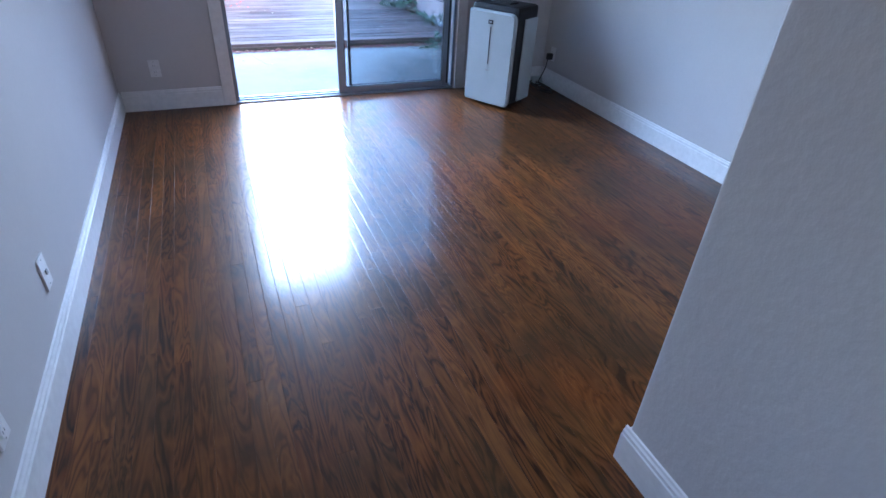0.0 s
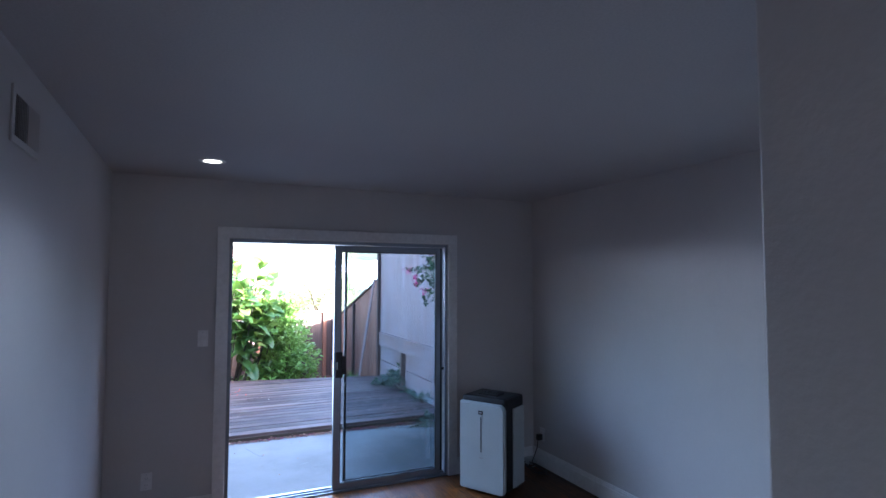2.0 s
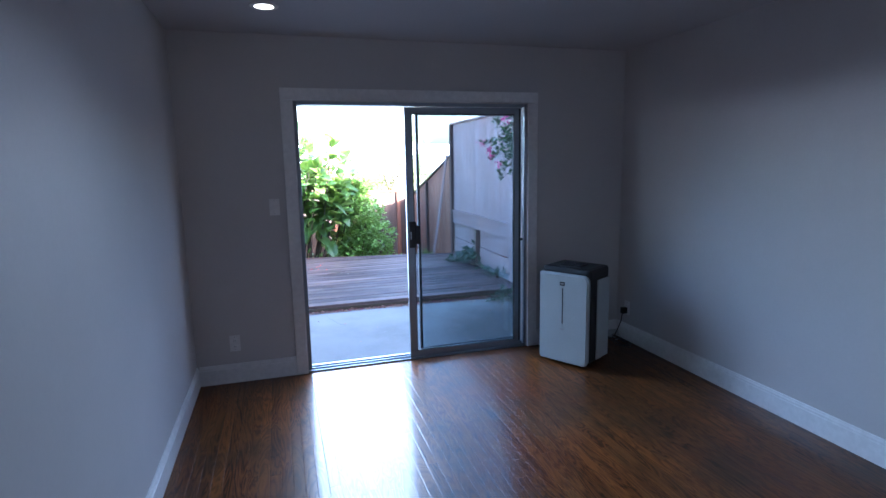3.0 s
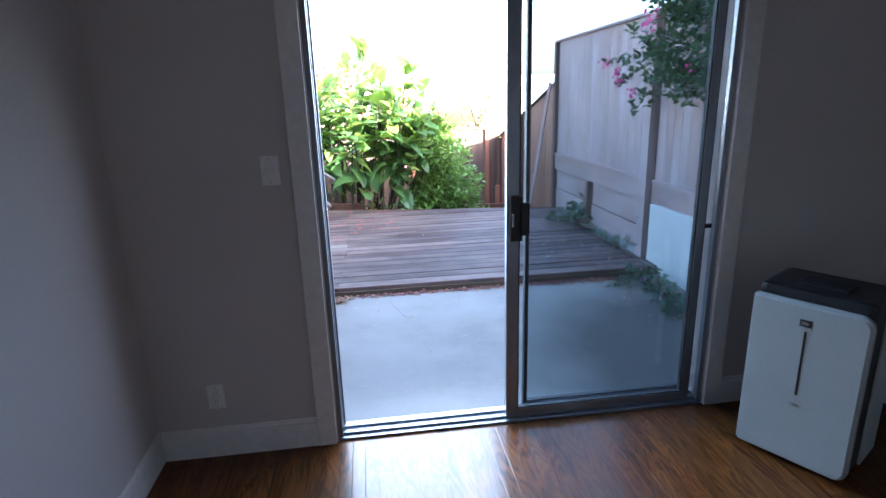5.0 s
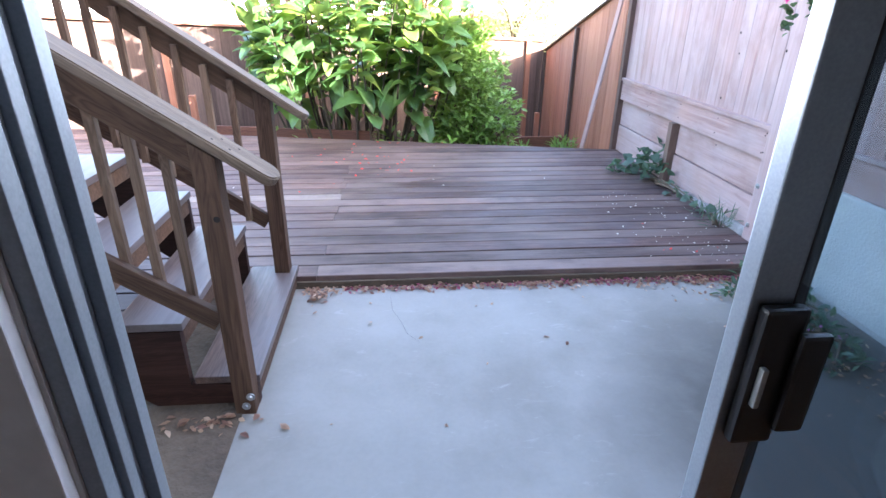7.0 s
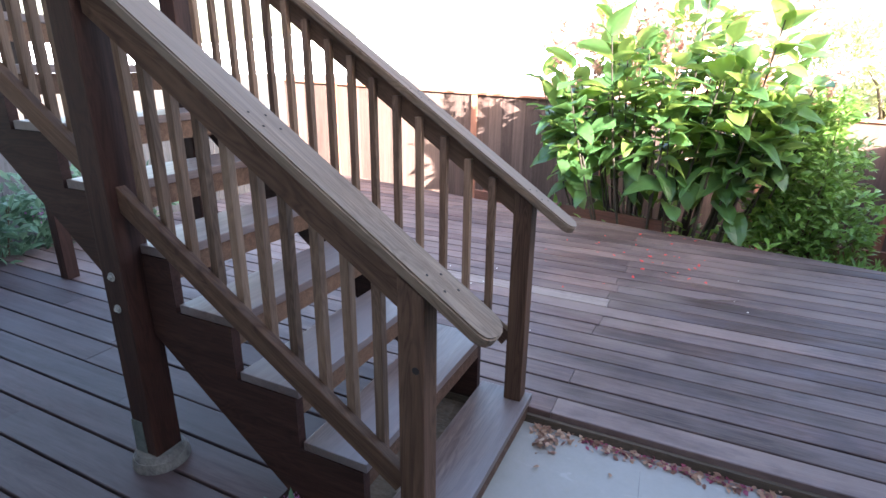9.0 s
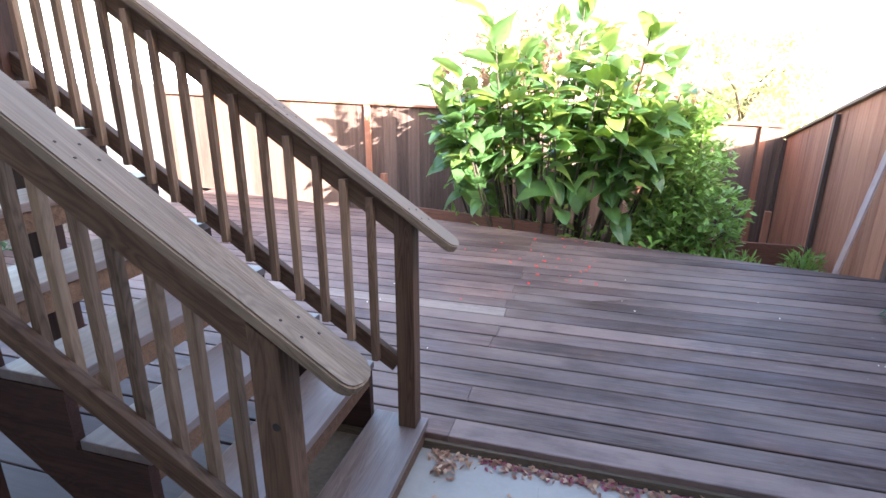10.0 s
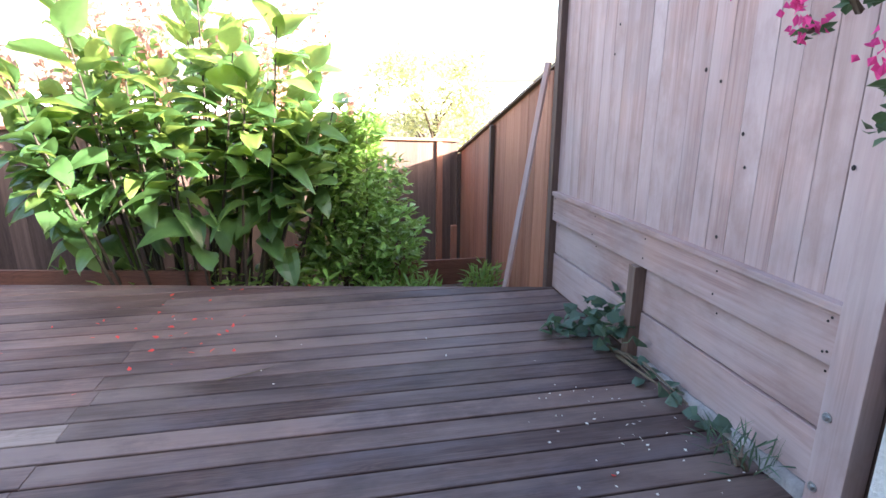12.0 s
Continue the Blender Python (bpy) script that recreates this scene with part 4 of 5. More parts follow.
def canna():
    r = random.Random(21)
    base = Vector((0.34, 11.36, -0.64))
    plant = thing("canna_clump", Matrix.Translation(base), "large clump of broad-leaved green canna lilies with faded flower spikes", "plant")
    shapes = []
    for k in range(9):
        bm = bmesh.new()
        leaf_into(bm, Matrix(), 1.0, r.uniform(0.46, 0.62), r.uniform(0.1, 0.8), r.uniform(-0.05, 0.4), 3, 9, 0.8, 0.085, r.uniform(0, 6), 0.62)
        shapes.append(mesh_of("leaf", bm, M["canna"], True))
    count, inner = 0, bmesh.new()
    for k in range(70):
        a, d = r.uniform(0, 2 * math.pi), math.sqrt(r.random())
        foot = Vector((0.95 * d * math.cos(a) - 0.05, 0.42 * d * math.sin(a), 0))
        tall_ = r.uniform(0.62, 1.0) * (2.98 - 0.85 * (d * math.cos(a)) ** 2)
        lean = Vector((0.31 * d * math.cos(a) + r.uniform(-0.08, 0.08), 0.24 * d * math.sin(a) + r.uniform(-0.08, 0.08), 1)).normalized()
        pts = [foot + lean * tall_ * s + Vector((0.05 * math.sin(3 * s + k), 0.05 * math.cos(2 * s + k), 0)) for s in (0, 0.25, 0.5, 0.75, 1.0)]
        part("stem", tube(bmesh.new(), pts, [0.017, 0.015, 0.012, 0.009, 0.006], 6), M["stem"], plant)
        turn0 = r.uniform(0, 360)
        n = 12
        for q in range(n):
            s = 0.44 + 0.54 * (q / (n - 1)) ** 0.7 + r.uniform(-0.03, 0.03)
            if s < 0.58 and r.random() < 0.42:
                continue
            at = foot + lean * tall_ * min(s, 0.98)
            az = turn0 + 137 * q + r.uniform(-25, 25)
            if foot.y < 0.1 and r.random() < 0.55:
                az = r.uniform(200, 340)
            up = 62 - 128 * s + r.uniform(-20, 20)
            size = r.uniform(0.27, 0.50) * (1.1 - 0.2 * s)
            place = Matrix.Translation(at) @ pose(0, 0, 0, r.uniform(-25, 25), up + 10, az) @ Matrix.Diagonal((size, size, size, 1))
            if foot.y < -0.02 and count < 296:
                part("leaf", shapes[r.randrange(9)], None, plant, "", place)
                count += 1
            else:
                leaf_into(inner, place, 1.0, r.uniform(0.46, 0.6), r.uniform(0.2, 0.6), r.uniform(0.0, 0.4), 2, 6, 0.8, 0.06, r.uniform(0, 6), 0.62)
        if k % 3 != 0:
            bm = bmesh.new()
            top = pts[-1]
            tip = top + lean * r.uniform(0.4, 0.65)
            tube(bm, [top, tip], [0.005, 0.003], 5)
            for q in range(34):
                p = top.lerp(tip, 0.2 + 0.8 * q / 33) + Vector((r.uniform(-0.03, 0.03), r.uniform(-0.03, 0.03), 0))
                leaf_into(bm, Matrix.Translation(p) @ pose(0, 0, 0, r.uniform(0, 360), r.uniform(-70, 20), r.uniform(0, 360)), r.uniform(0.06, 0.10), 0.04, 0.2, 0.3, 1, 2)
            part("flower_spike", bm, M["spike"], plant, "faded pinkish flower spike")
    part("foliage", inner, M["canna"], plant)["kind"] = "stuff"
    return plant


canna()


def leafy(name, base, label, blobs, leaf, count, material, stems, seed, category="plant", low=None, flowers=None, upward=25.0):
    """A shrub: stems, and a crown of many small leaves spread through uneven blobs (x, y, z, radius)."""
    r = random.Random(seed)
    plant = thing(name, Matrix.Translation(base), label, category)
    bm = bmesh.new()
    total = sum(b[3] ** 2 for b in blobs)
    spots = []
    for bx, by, bz, br in blobs:
        for _ in range(max(3, int(count * br * br / total))):
            d = Vector((r.gauss(0, 1), r.gauss(0, 1), r.gauss(0, 1))).normalized() * br * (0.45 + 0.6 * r.random() ** 0.6)
            p = Vector((bx, by, bz)) + d
            if low is not None and p.z < low:
                p.z = low + abs(p.z - low) * 0.3
            spots.append((p, d))
    for p, d in spots:
        az = math.degrees(math.atan2(d.y, d.x)) + r.uniform(-70, 70)
        size = r.uniform(0.7, 1.25)
        leaf_into(bm, Matrix.Translation(p) @ pose(0, 0, 0, r.uniform(-50, 50), -upward + r.uniform(-45, 45), az), leaf[0] * size, leaf[1] * size, r.uniform(0.05, 0.4), 0.35, 1, 3)
    part("crown", bm, material, plant)
    bm = bmesh.new()
    for k in range(stems):
        bx, by, bz, br = blobs[r.randrange(len(blobs))]
        end = Vector((bx, by, bz)) + Vector((r.uniform(-1, 1), r.uniform(-1, 1), r.uniform(-0.5, 0.8))) * br * 0.7
        foot = Vector((end.x * 0.25, end.y * 0.25, 0)) if low is None or low >= 0 else Vector((bx, by, bz))
        mid = foot.lerp(end, 0.5) + Vector((r.uniform(-0.08, 0.08), r.uniform(-0.08, 0.08), 0.05))
        tube(bm, [foot, mid, end], [0.014, 0.009, 0.004], 5)
    part("stem", bm, M["twig"], plant)["kind"] = "stuff"
    if flowers:
        number, size, mat, label2, centres = flowers
        bm = bmesh.new()
        for k in range(number):
            cx, cy, cz, cr = centres[r.randrange(len(centres))]
            p = Vector((cx, cy, cz)) + Vector((r.gauss(0, 0.5), r.gauss(0, 0.5), r.gauss(0, 0.5))) * cr
            leaf_into(bm, Matrix.Translation(p) @ pose(0, 0, 0, r.uniform(0, 360), r.uniform(-90, 90), r.uniform(0, 360)), size * r.uniform(0.7, 1.2), size * 0.8, 0.2, 0.4, 1, 2, 0.8)
        part("flower", bm, mat, plant, label2)["kind"] = "stuff"
    return plant


brng = random.Random(31)
blobs = [(brng.uniform(-0.52, 0.52) * (1.0 - 0.2 * z * z), brng.uniform(-0.40, 0.34), z, brng.uniform(0.2, 0.34) * (1.1 - 0.18 * z)) for z in [0.2 + 1.62 * k / 33 for k in range(34)]]
leafy("shrub", (1.79, 11.72, -0.64), "dense small-leaved bright green shrub beside the deck", blobs, (0.115, 0.05), 5600, M["bush"], 26, 5, low=0.0)
leafy("weeds", (2.6, 11.3, -0.64), "low light green weeds in the planting bed", [(x, y, 0.16, 0.17) for x, y in ((-0.55, -0.4), (-0.3, -0.35), (-0.1, -0.2), (-0.35, 0.0), (0.5, -0.1), (0.62, 0.1))], (0.12, 0.026), 620, M["weed"], 6, 6, low=0.02, upward=55)
leafy("low_greenery", (-0.1, 11.15, -0.64), "dark low foliage at the foot of the cannas", [(x, 0.1, 0.25, 0.25) for x in (-0.8, -0.4, 0, 0.4, 0.8, 1.2, 1.5)], (0.16, 0.05), 420, M["bush"], 8, 16, low=0.02)

# far tree behind the fence
trng = random.Random(8)
tree = thing("tree", pose(4.4, 21.0, -2.3), "sunlit yellow-green tree beyond the fence", "tree")
part("trunk", tube(bmesh.new(), [(0, 0, 0), (0.1, 0, 1.2), (0.0, 0.1, 2.4), (0.1, 0, 3.4)], [0.16, 0.13, 0.1, 0.06], 8), M["twig"], tree)
bm = bmesh.new()
for k in range(9):
    a = 2 * math.pi * k / 9
    tube(bm, [(0.05, 0, 1.4 + 0.2 * k), (0.7 * math.cos(a), 0.7 * math.sin(a), 2.3 + 0.2 * k), (1.5 * math.cos(a), 1.5 * math.sin(a), 2.8 + 0.18 * k)], [0.04, 0.025, 0.01], 5)
part("limb", bm, M["twig"], tree)
bm = bmesh.new()
for k in range(120):
    a, d, z = trng.uniform(0, 6.283), 2.1 * math.sqrt(trng.random()), trng.uniform(1.8, 5.0)
    d *= 1.0 - 0.18 * abs(z - 3.1)
    c, rr = Vector((d * math.cos(a), d * math.sin(a), z)), trng.uniform(0.3, 0.55)
    for q in range(60):
        v = Vector((trng.gauss(0, 1), trng.gauss(0, 1), trng.gauss(0, 1))).normalized() * rr * trng.random() ** 0.4
        leaf_into(bm, Matrix.Translation(c + v) @ pose(0, 0, 0, trng.uniform(0, 360), trng.uniform(-60, 60), trng.uniform(0, 360)), 0.16, 0.07, 0.2, 0.3, 1, 2)
part("crown", bm, M["tree"], tree)

# bougainvillea that hangs over the side fence
vrng = random.Random(52)
vine = [(-0.22 + vrng.uniform(-0.12, 0.08), vrng.uniform(-0.95, 0.12), vrng.uniform(-0.42, 0.62), vrng.uniform(0.12, 0.2)) for _ in range(26)]
for end_y, end_z in ((0.9, -0.3), (1.2, -0.08), (0.62, -0.62), (0.35, -0.5), (0.7, 0.2)):
    vine += [(-0.26, 0.05 + (end_y - 0.05) * k / 5, 0.05 + (end_z - 0.05) * k / 5 - 0.05 * math.sin(math.pi * k / 5), 0.075 - 0.006 * k) for k in range(1, 6)]
leafy("bougainvillea", (FX, 6.62, 1.95), "bougainvillea with magenta flowers hanging over the fence", vine, (0.062, 0.042), 2900, M["vine"], 26, 12, low=-0.75,
      flowers=(190, 0.038, M["bract"], "magenta papery flowers", [(-0.27, 0.92, -0.29, 0.05), (-0.28, 0.97, -0.20, 0.05), (-0.28, 0.63, -0.38, 0.06), (-0.28, 1.23, -0.08, 0.06), (-0.28, 0.23, 0.32, 0.1), (-0.28, 0.38, 0.2, 0.09), (-0.30, -0.5, -0.2, 0.08), (-0.30, -0.85, -0.4, 0.07)]))

# ivy and weeds along the right edge
leafy("ivy", (3.36, 9.0, DECK), "grey-green ivy creeping along the fence foot", [(0.0, 0.25 - 0.17 * k, 0.04 + (0.1 if k in (1, 2, 3) else 0), 0.11 if k < 4 else 0.045) for k in range(9)] + [(-0.25, 0.12, 0.03, 0.1), (0.05, 0.0, 0.28, 0.09)], (0.095, 0.095), 120, M["ivy"], 4, 14, low=0.01, upward=10)
leafy("weeds", (3.2, 6.35, PATIO), "straggly weeds with small flowers beside the stucco wall", [(0.05 - 0.05 * k, 0.35 - 0.2 * k, 0.04, 0.12) for k in range(5)] + [(-0.3, 0.25, 0.03, 0.08), (-0.1, 0.4, 0.06, 0.1)], (0.06, 0.028), 460, M["ivy"], 14, 15, low=0.01,
      flowers=(26, 0.025, M["valerian"], "small pink flowers", [(-0.1, 0.2, 0.12, 0.15), (-0.2, -0.3, 0.1, 0.12)]))
leafy("weeds", (3.36, 7.6, DECK), "tuft of fine grass at the fence foot", [(0.0, 0, 0.05, 0.1), (-0.05, 0.12, 0.04, 0.08)], (0.13, 0.008), 90, M["ivy"], 2, 25, low=0.01, upward=55)
# shrubs along the deck's left end
leafy("sage_shrub", (-5.2, 7.0, -0.6), "grey-green leafy shrub at the deck's end", [(0.1 * math.sin(2 * k), -1.5 + 0.33 * k, 0.62 + 0.14 * math.cos(3 * k), 0.46) for k in range(10)], (0.14, 0.055), 2600, M["sage"], 20, 17, low=0.25, upward=30,
      flowers=(40, 0.035, M["valerian"], "small pink flower heads", [(0.3, -0.6, 0.5, 0.05), (0.25, 0.3, 0.75, 0.06), (0.3, 0.9, 0.6, 0.06)]))
leafy("flowering_plant", (-0.60, 5.45, PATIO), "leafy plant with round purple flower heads beside the deck", [(0.0, 0.0, 0.12, 0.14), (0.12, 0.18, 0.12, 0.11), (-0.05, -0.15, 0.1, 0.13), (0.16, 0.02, 0.06, 0.1)], (0.085, 0.026), 95, M["sage"], 8, 18, low=0.01, upward=30,
      flowers=(110, 0.014, M["valerian"], "round purple flower heads", [(0.07, 0.34, 0.15, 0.03)]))


# ---- fallen leaves and petals ----
def litter(name, label, places, size, material, seed, curl=0.4):
    r = random.Random(seed)
    bm = bmesh.new()
    for x, y, z in places:
        s = size * r.uniform(0.6, 1.3)
        leaf_into(bm, Matrix.Translation((x, y, z + 0.3 * s * curl + 0.002)) @ pose(0, 0, 0, r.uniform(-30, 30), r.uniform(-25, 25), r.uniform(0, 360)), s, s * r.uniform(0.4, 0.7), r.uniform(0, curl), r.uniform(-curl, curl), 1, 3)
    return solid(name, bm, material, label, "fallen leaves", kind="stuff")


q = random.Random(41)
litter("dry_leaves", "dry brown leaves drifted along the deck edge", [(q.uniform(0.15, 3.3), 6.895 - abs(q.gauss(0, 0.035)), PATIO + abs(q.gauss(0, 0.006))) for _ in range(760)] + [(0.2 + abs(q.gauss(0, 0.06)), 6.82 - abs(q.gauss(0, 0.06)), PATIO + q.uniform(0, 0.03)) for _ in range(70)] + [(q.gauss(2.95, 0.2), q.uniform(6.2, 6.85), PATIO) for _ in range(60)] + [(3.25 - abs(q.gauss(0, 0.4)), 6.89 - abs(q.gauss(0, 0.11)), PATIO + q.uniform(0, 0.012)) for _ in range(200)], 0.034, M["dry"], 1)
litter("dry_leaves", "dry brown leaves drifted against the stair foot", [(-0.1 + q.gauss(0, 0.13), 5.7 - abs(q.gauss(0, 0.05)), PATIO + abs(q.gauss(0, 0.01))) for _ in range(45)], 0.045, M["dry"], 2)
litter("dry_leaves", "few dry leaves scattered over the patio", [(q.uniform(0.2, 3.2), q.uniform(4.6, 6.7), PATIO) for _ in range(16)] + [(0.885, 6.289, PATIO), (1.21, 6.03, PATIO)], 0.035, M["dry"], 3)
litter("red_petals", "small red petals scattered on the deck", [(q.gauss(0.35, 0.5), q.gauss(9.7, 0.55), DECK) for _ in range(46)] + [(q.uniform(2.6, 3.3), q.uniform(6.9, 7.8), DECK) for _ in range(6)], 0.04, M["petal_red"], 4)
litter("dry_leaves", "brown leaves caught in the weeds by the wall", [(3.05 + q.gauss(0, 0.16), q.uniform(5.0, 6.7), PATIO + q.uniform(0, 0.01)) for _ in range(120)], 0.04, M["dry"], 7)
litter("white_petals", "tiny white petals scattered on the deck", [(3.0 + q.gauss(0, 0.2), q.uniform(6.95, 8.5), DECK) for _ in range(90)] + [(q.uniform(-2, 3.2), q.uniform(7, 10), DECK) for _ in range(22)], 0.018, M["petal_white"], 5)
litter("pink_petals", "dry pink petals among the leaves at the deck edge", [(3.25 - abs(q.gauss(0, 0.6)), 6.89 - abs(q.gauss(0, 0.05)), PATIO + 0.004 + abs(q.gauss(0, 0.012))) for _ in range(150)] + [(q.uniform(0.4, 3.3), 6.895 - abs(q.gauss(0, 0.03)), PATIO + q.uniform(0.002, 0.012)) for _ in range(320)], 0.026, M["dry_petal"], 6)
solid("twig", tube(bmesh.new(), [(0.9, 8.9, DECK + 0.006), (1.05, 8.94, DECK + 0.01), (1.2, 9.02, DECK + 0.006)], [0.004, 0.003, 0.002], 5), M["twig"], "thin dry twig lying on the deck", "twig")

# ---- distance ----
nb = thing("neighbour_house", pose(-4.5, 32.0, -5.6), "low neighbouring house with a reddish roof beyond the fence", "house")
part("wall", boxes((-7, 7, -3, 3, 0, 5.2)), M["house"], nb)
bm = bmesh.new()
vs = [bm.verts.new(v) for v in ((-7.6, -3.6, 5.2), (7.6, -3.6, 5.2), (7.6, 3.6, 5.2), (-7.6, 3.6, 5.2), (-6.5, 0, 6.6), (6.5, 0, 6.6))]
for f in ((0, 1, 5, 4), (2, 3, 4, 5), (1, 2, 5), (3, 0, 4), (0, 3, 2, 1)):
    bm.faces.new([vs[j] for j in f])
part("roof", bm, surface("red_roof", (0.34, 0.17, 0.13), (0.46, 0.25, 0.2), 3, 20, 0.9), nb)


def glowing_haze_material():
    m, t, p = nodes_of("glowing_far_haze")
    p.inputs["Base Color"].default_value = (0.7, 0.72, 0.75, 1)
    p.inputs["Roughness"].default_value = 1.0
    # the distance gives off its own light, standing in for bright haze
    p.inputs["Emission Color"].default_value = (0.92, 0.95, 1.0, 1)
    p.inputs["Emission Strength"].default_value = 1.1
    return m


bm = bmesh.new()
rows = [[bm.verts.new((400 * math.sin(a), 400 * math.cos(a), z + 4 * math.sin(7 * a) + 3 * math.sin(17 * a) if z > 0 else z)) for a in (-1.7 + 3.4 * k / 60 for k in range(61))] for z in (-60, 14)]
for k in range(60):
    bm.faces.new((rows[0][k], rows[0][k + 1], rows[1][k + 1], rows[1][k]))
structure("backdrop", bm, glowing_haze_material(), "glowing band painted as pale hazy distance under a bright sky")


# ---- things in the room ----
def air_conditioner():
    w, d, h = 0.425, 0.36, 0.775
    ac = thing("portable_air_conditioner", pose(2.335, 3.80, 0, 0, 0, -59.5) @ pose(0.026, 0.04, 0), "white portable air conditioner with a charcoal casing", "air conditioner")
    # local x along its front, local y towards its back
    body = boxes((-w / 2 + 0.004, w / 2 - 0.004, -0.09, d - 0.13, 0.03, h), bevel=0.03)
    part("body", body, M["charcoal"], ac, "charcoal plastic casing", smooth=False)
    bm = bmesh.new()
    pts = []
    rad = 0.05
    for cx, cz, a0 in ((w / 2 - rad, h - 0.045 - rad, 0), (-w / 2 + 0.012, h - 0.045 - 0.012, 90), (-w / 2 + 0.02, 0.02 + 0.02, 180), (w / 2 - rad, 0.02 + rad, 270)):
        rr = rad if cx > 0 else (0.012 if a0 == 90 else 0.02)
        for k in range(7):
            a = radians(a0 + 15 * k)
            pts.append((cx + rr * math.cos(a), cz + rr * math.sin(a)))
    prism(bm, pts, -0.125, -0.092)
    bmesh.ops.bevel(bm, geom=[e for e in bm.edges if e.verts[0].co.y < -0.12 and e.verts[1].co.y < -0.12], offset=0.012, segments=3, affect="EDGES")
    front = part("front_panel", bm, M["white_plastic"], ac, "glossy white front panel")
    part("display", boxes((-0.027, 0.016, -0.1275, -0.1255, 0.637, 0.667), bevel=0.001), M["black"], front, "dark display window")
    part("display_segment", boxes((-0.02, 0.006, -0.1282, -0.1276, 0.646, 0.658)), M["galv"], front)
    part("slot", boxes((-0.006, 0.002, -0.1272, -0.1256, 0.335, 0.618), bevel=0.001), M["black"], front, "thin black slot")
    badge = rod(bmesh.new(), (-0.002, -0.1252, 0), (-0.002, -0.1268, 0), 0.02, sides=20)
    for v in badge.verts:
        v.co.z = v.co.z * 0.35 + 0.29
    part("badge", badge, M["galv"], front, "small oval badge")
    part("top_vent", boxes((-0.09, 0.09, -0.02, 0.10, h - 0.004, h + 0.012), bevel=0.005), M["black"], ac, "raised top outlet")
    for k in range(6):
        part("louvre", boxes((-0.08, 0.08, -0.01 + 0.017 * k, -0.004 + 0.017 * k, h + 0.0125, h + 0.016)), M["charcoal"], ac)
    part("side_panel", boxes((w / 2 - 0.003, w / 2 + 0.008, 0.02, d - 0.15, 0.05, h - 0.09), bevel=0.004), M["white_plastic"], ac, "pale side panel")
    for x in (-w / 2 + 0.05, w / 2 - 0.05):
        for y in (-0.05, d - 0.18):
            part("castor", rod(bmesh.new(), (x - 0.012, y, 0.016), (x + 0.012, y, 0.016), 0.016, sides=14), M["black"], ac)
    return ac


unit = air_conditioner()
bpy.context.view_layer.update()


def wall_plate(name, m, label, category, inner):
    """A small cover plate: its own x to the right, y up, z out of the wall."""
    p = thing(name, m, label, category)
    if inner == "outlet":
        p["group"] = "power outlets low on the walls"
    part("plate", boxes((-0.036, 0.036, -0.06, 0.06, 0, 0.006), bevel=0.002), M["trim"], p)
    if inner == "switch":
        part("rocker", boxes((-0.0165, 0.0165, -0.033, 0.033, 0.0062, 0.011), bevel=0.002), M["trim"], p)
    elif inner == "outlet":
        for s in (-0.022, 0.022):
            face = part("socket", rod(bmesh.new(), (0, s, 0.0062), (0, s, 0.009), 0.016, sides=16), M["trim"], p)
            part("slot", boxes((-0.007, -0.005, s - 0.005, s + 0.005, 0.0091, 0.0096), (0.005, 0.007, s - 0.005, s + 0.005, 0.0091, 0.0096)), M["black"], face)
    else:
        part("jack", boxes((-0.008, 0.008, -0.008, 0.008, 0.0062, 0.012), bevel=0.001), M["galv"], p)
    for y in (-0.048, 0.048):
        part("screw", rod(bmesh.new(), (0, y, 0.0061), (0, y, 0.0072), 0.003, sides=8), M["galv"], p)
    return p


FACE_N = Matrix(((1, 0, 0, 0), (0, 0, -1, 0), (0, 1, 0, 0), (0, 0, 0, 1)))
FACE_L = Matrix(((0, 0, 1, 0), (1, 0, 0, 0), (0, 1, 0, 0), (0, 0, 0, 1)))
FACE_R = Matrix(((0, 0, -1, 0), (-1, 0, 0, 0), (0, 1, 0, 0), (0, 0, 0, 1)))
wall_plate("light_switch", pose(0.188, YF - 0.0005, 1.295) @ FACE_N, "white rocker light switch beside the garden door", "light switch", "switch")
wall_plate("power_outlet", pose(-0.157, YF - 0.0005, 0.30) @ FACE_N, "white double power outlet above the baseboard", "outlet", "outlet")
wall_plate("cable_outlet", pose(XL + 0.0005, 1.667, 0.314) @ FACE_L, "white wall plate with a small cable jack", "outlet", "jack")
wall_plate("power_outlet", pose(XL + 0.0005, 1.0, 0.30) @ FACE_L, "white double power outlet low on the wall", "outlet", "outlet")
wall_plate("power_outlet", pose(XR - 0.0005, 4.09, 0.29) @ FACE_R, "white double power outlet with a plug in it", "outlet", "outlet")

cord = part("power_cord", boxes((-0.05, 0.0, -0.02, 0.02, -0.025, 0.03), bevel=0.008), M["black"], unit, "black power cord with a moulded plug", unit.matrix_world.inverted() @ pose(XR - 0.011, 4.09, 0.268))
loop = [(-0.04, 0, -0.02), (-0.05, 0.0, -0.09), (-0.06, 0.03, -0.17), (-0.07, 0.06, -0.24), (-0.1, 0.07, -0.26)]
for k in range(34):
    a = k * 0.55
    loop.append((-0.12 + 0.055 * math.sin(a + 0.5) + 0.012 * math.sin(3.1 * a), -0.07 + 0.16 * math.cos(a + 0.5) + 0.02 * math.sin(2.3 * a), -0.262 + 0.0011 * k))
loop += [(-0.3, -0.1, -0.258), (-0.42, -0.12, -0.258), (-0.52, -0.14, -0.2)]
part("cable", tube(bmesh.new(), loop, 0.0042, 8), M["black"], cord, smooth=True)
ad = thing("white_adapter", pose(3.035, 4.185, 0.0), "white plastic plug adapter lying against the baseboard", "adapter")
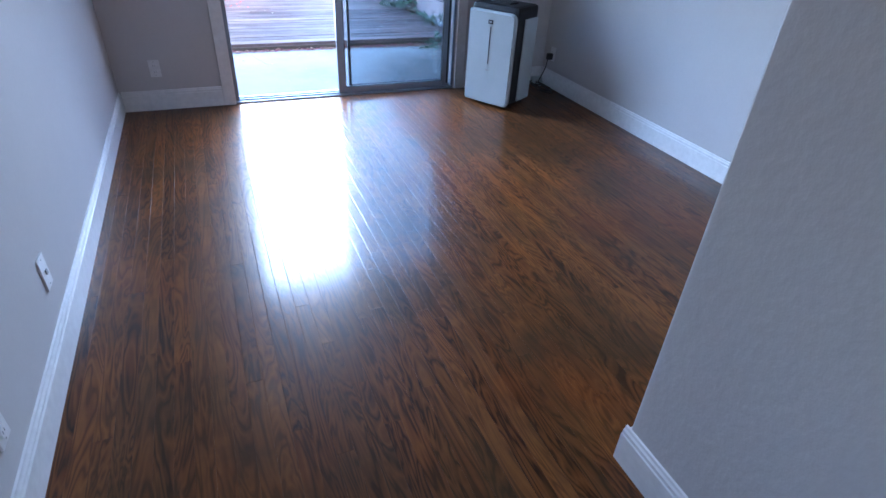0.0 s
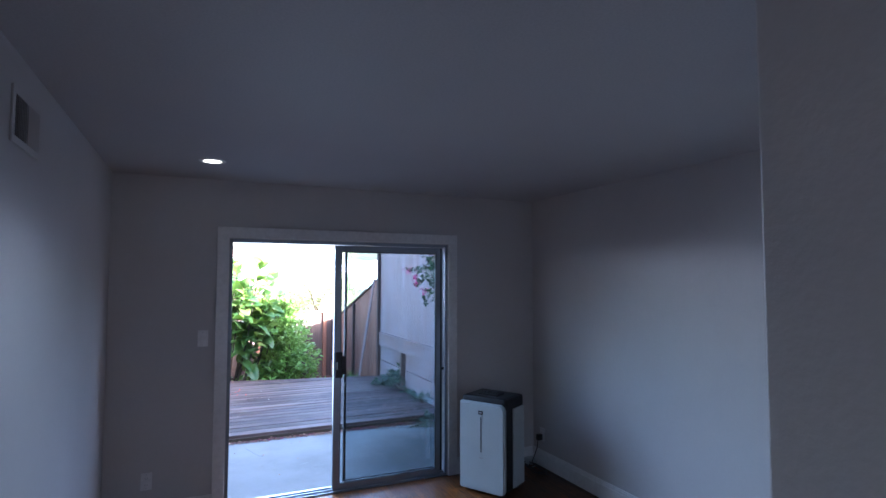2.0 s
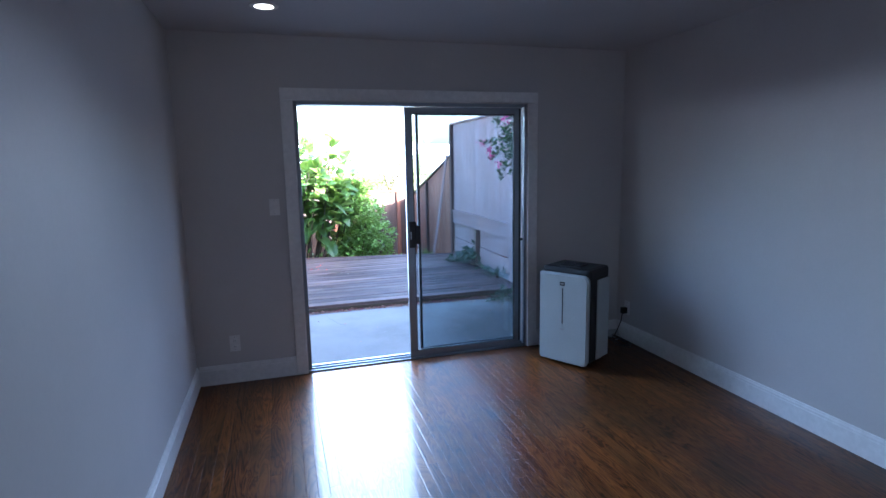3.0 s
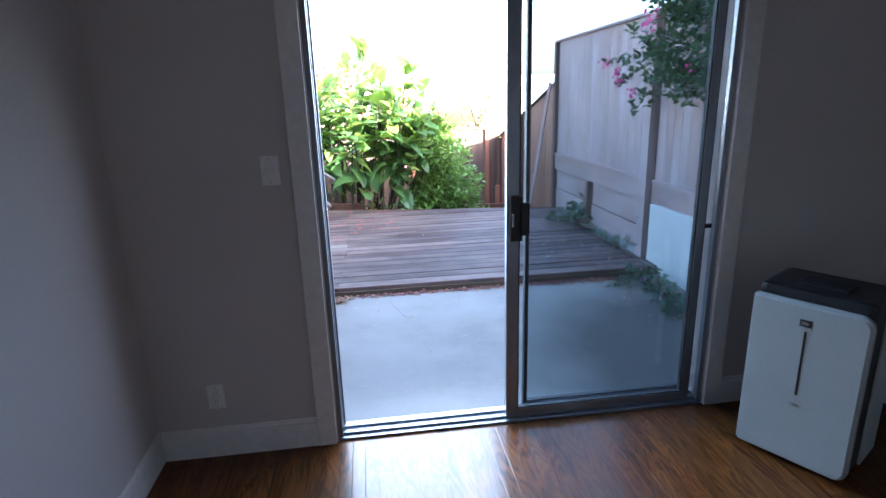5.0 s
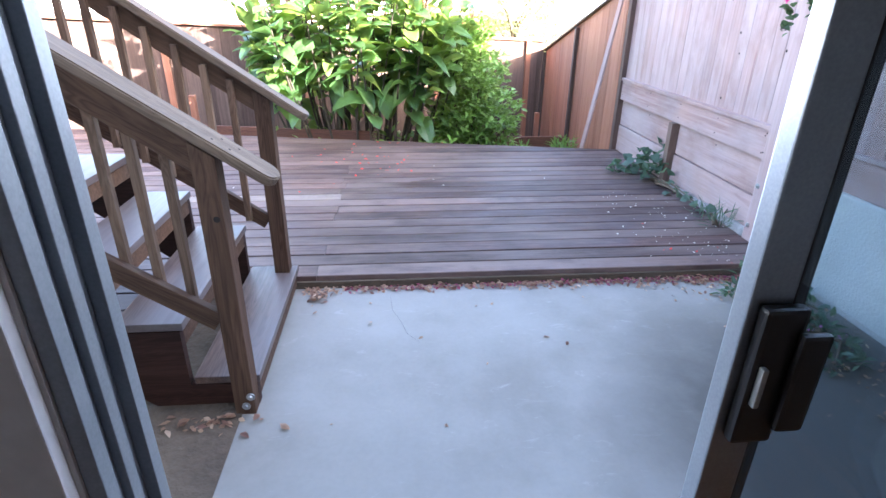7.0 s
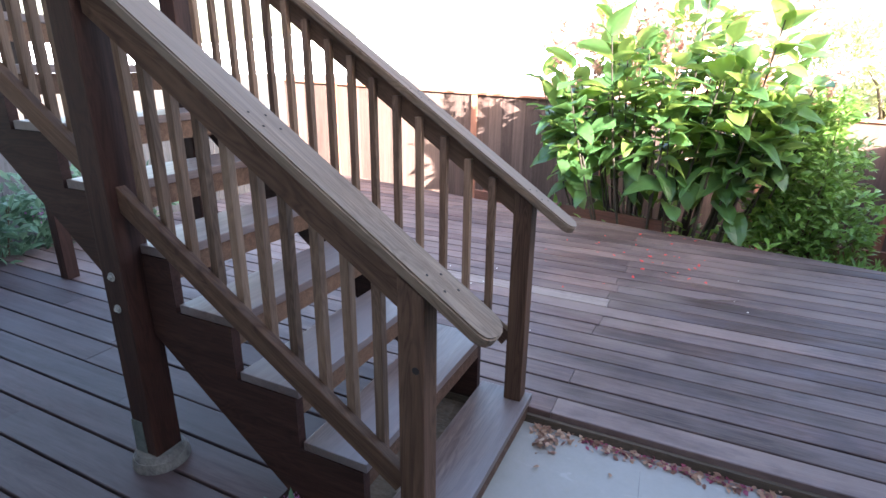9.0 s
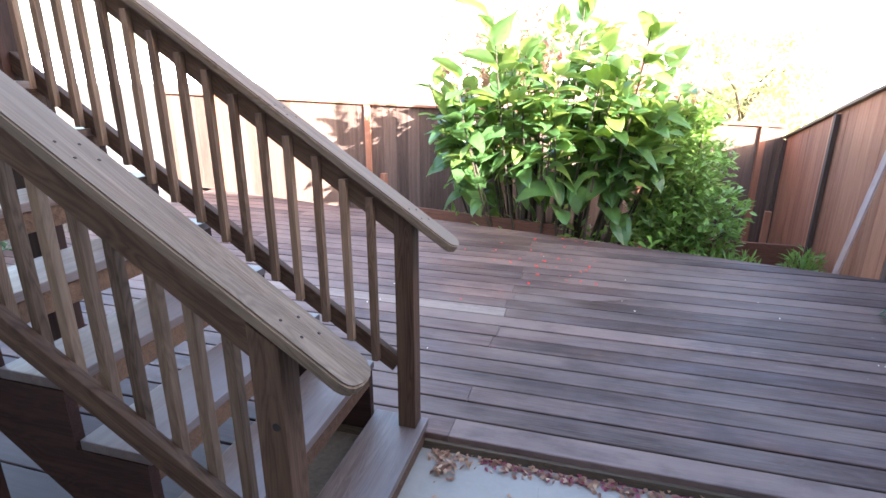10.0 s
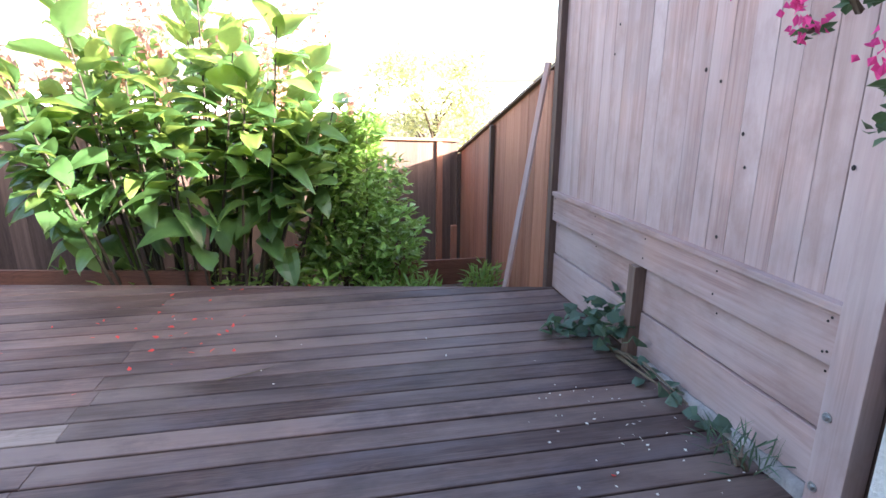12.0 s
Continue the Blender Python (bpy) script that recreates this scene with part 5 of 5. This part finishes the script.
part("body", boxes((-0.05, 0.05, -0.03, 0.02, 0, 0.07), bevel=0.012), M["white_plastic"], ad)
part("prongs", boxes((-0.012, -0.008, -0.05, -0.03, 0.03, 0.045), (0.008, 0.012, -0.05, -0.03, 0.03, 0.045)), M["galv"], ad)
part("cable", tube(bmesh.new(), [(0.05, -0.01, 0.03), (0.08, -0.02, 0.01), (0.06, -0.07, 0.006), (-0.03, -0.09, 0.006)], 0.004, 8), M["white_plastic"], ad, smooth=True)

# air grille high on the left wall
vent = thing("air_grille", pose(XL + 0.0005, 2.1, 2.285) @ FACE_L, "white painted metal air return grille", "vent")
part("frame", boxes((-0.165, 0.165, 0.07, 0.095, 0, 0.008), (-0.165, 0.165, -0.095, -0.07, 0, 0.008), (-0.165, -0.135, -0.07, 0.07, 0, 0.008), (0.135, 0.165, -0.07, 0.07, 0, 0.008), bevel=0.002), M["paint"], vent)
# flat black sheet paints the shade inside the duct
part("backing", boxes((-0.135, 0.135, -0.07, 0.07, 0, 0.001)), M["gasket"], vent, "black sheet standing for the shaded duct")
part("divider", boxes((-0.006, 0.006, -0.07, 0.07, 0.0012, 0.008), bevel=0.001), M["trim"], vent)
slat = mesh_of("slat", boxes((-0.0007, 0.0007, -0.069, 0.069, -0.006, 0.006)), M["paint"])
for k in range(15):
    x = -0.127 + 0.0181 * k
    part("slat", slat, None, vent, "", pose(x, 0, 0.009, 0, 40 if x > 0 else -65, 0))

# recessed downlight
dl = thing("downlight", pose(0.21, 3.54, ZC), "round recessed ceiling downlight, switched on", "ceiling light")
bm = bmesh.new()
for ra, rb, za, zb in ((0.055, 0.075, -0.004, -0.006), (0.075, 0.082, -0.006, -0.0005)):
    a = [bm.verts.new((ra * math.cos(t), ra * math.sin(t), za)) for t in (2 * math.pi * k / 32 for k in range(32))]
    b = [bm.verts.new((rb * math.cos(t), rb * math.sin(t), zb)) for t in (2 * math.pi * k / 32 for k in range(32))]
    for k in range(32):
        bm.faces.new((a[k], a[(k + 1) % 32], b[(k + 1) % 32], b[k]))
bmesh.ops.recalc_face_normals(bm, faces=bm.faces[:])
part("ring", bm, M["trim"], dl)
part("lens", rod(bmesh.new(), (0, 0, -0.0035), (0, 0, -0.001), 0.055, sides=32), M["lamp"], dl, "glowing warm white lens")

# ---- floor strips ----
STRIP = 0.0572
srng = random.Random(77)
cache = {}
rest = bmesh.new()
x = XL + 0.001
while x < XR - 0.01:
    w = min(STRIP, XR - x)
    y = -2.6 - srng.uniform(0, 0.9)
    while y < YF - 0.01:
        l = srng.choice((0.75, 1.05, 1.35, 1.65, 2.1))
        if YF - 0.002 - (y + l) < 0.35:
            l = YF - 0.002 - y
        if y + l > -0.05 and not (x > PX + 0.12 and y + l < PY):
            key = (round(l, 3), round(w, 4))
            if key not in cache:
                bm = plank_mesh(l - 0.0005, w - 0.0001, 0.0125, 0)
                for v in bm.verts:
                    if -0.0045 < v.co.z < -0.003:
                        v.co.z = -0.0003
                    if 0.003 < v.co.y < 0.0045:
                        v.co.y = 0.0003
                    if w - 0.0057 < v.co.y < w - 0.0042:
                        v.co.y = w - 0.0007
                cache[key] = mesh_of("strip", bm, M["oak"])
            part("strip", cache[key], None, floor, "", pose(x + w, y, 0, 0, 0, 90))
        elif x < PX and y + l > -2.6:
            box(rest, x, x + w - 0.0007, max(y, -2.6), y + l - 0.0008, -0.0125, 0)
        y += l
    x += w
part("far_strips", rest, M["oak"], floor)["kind"] = "stuff"
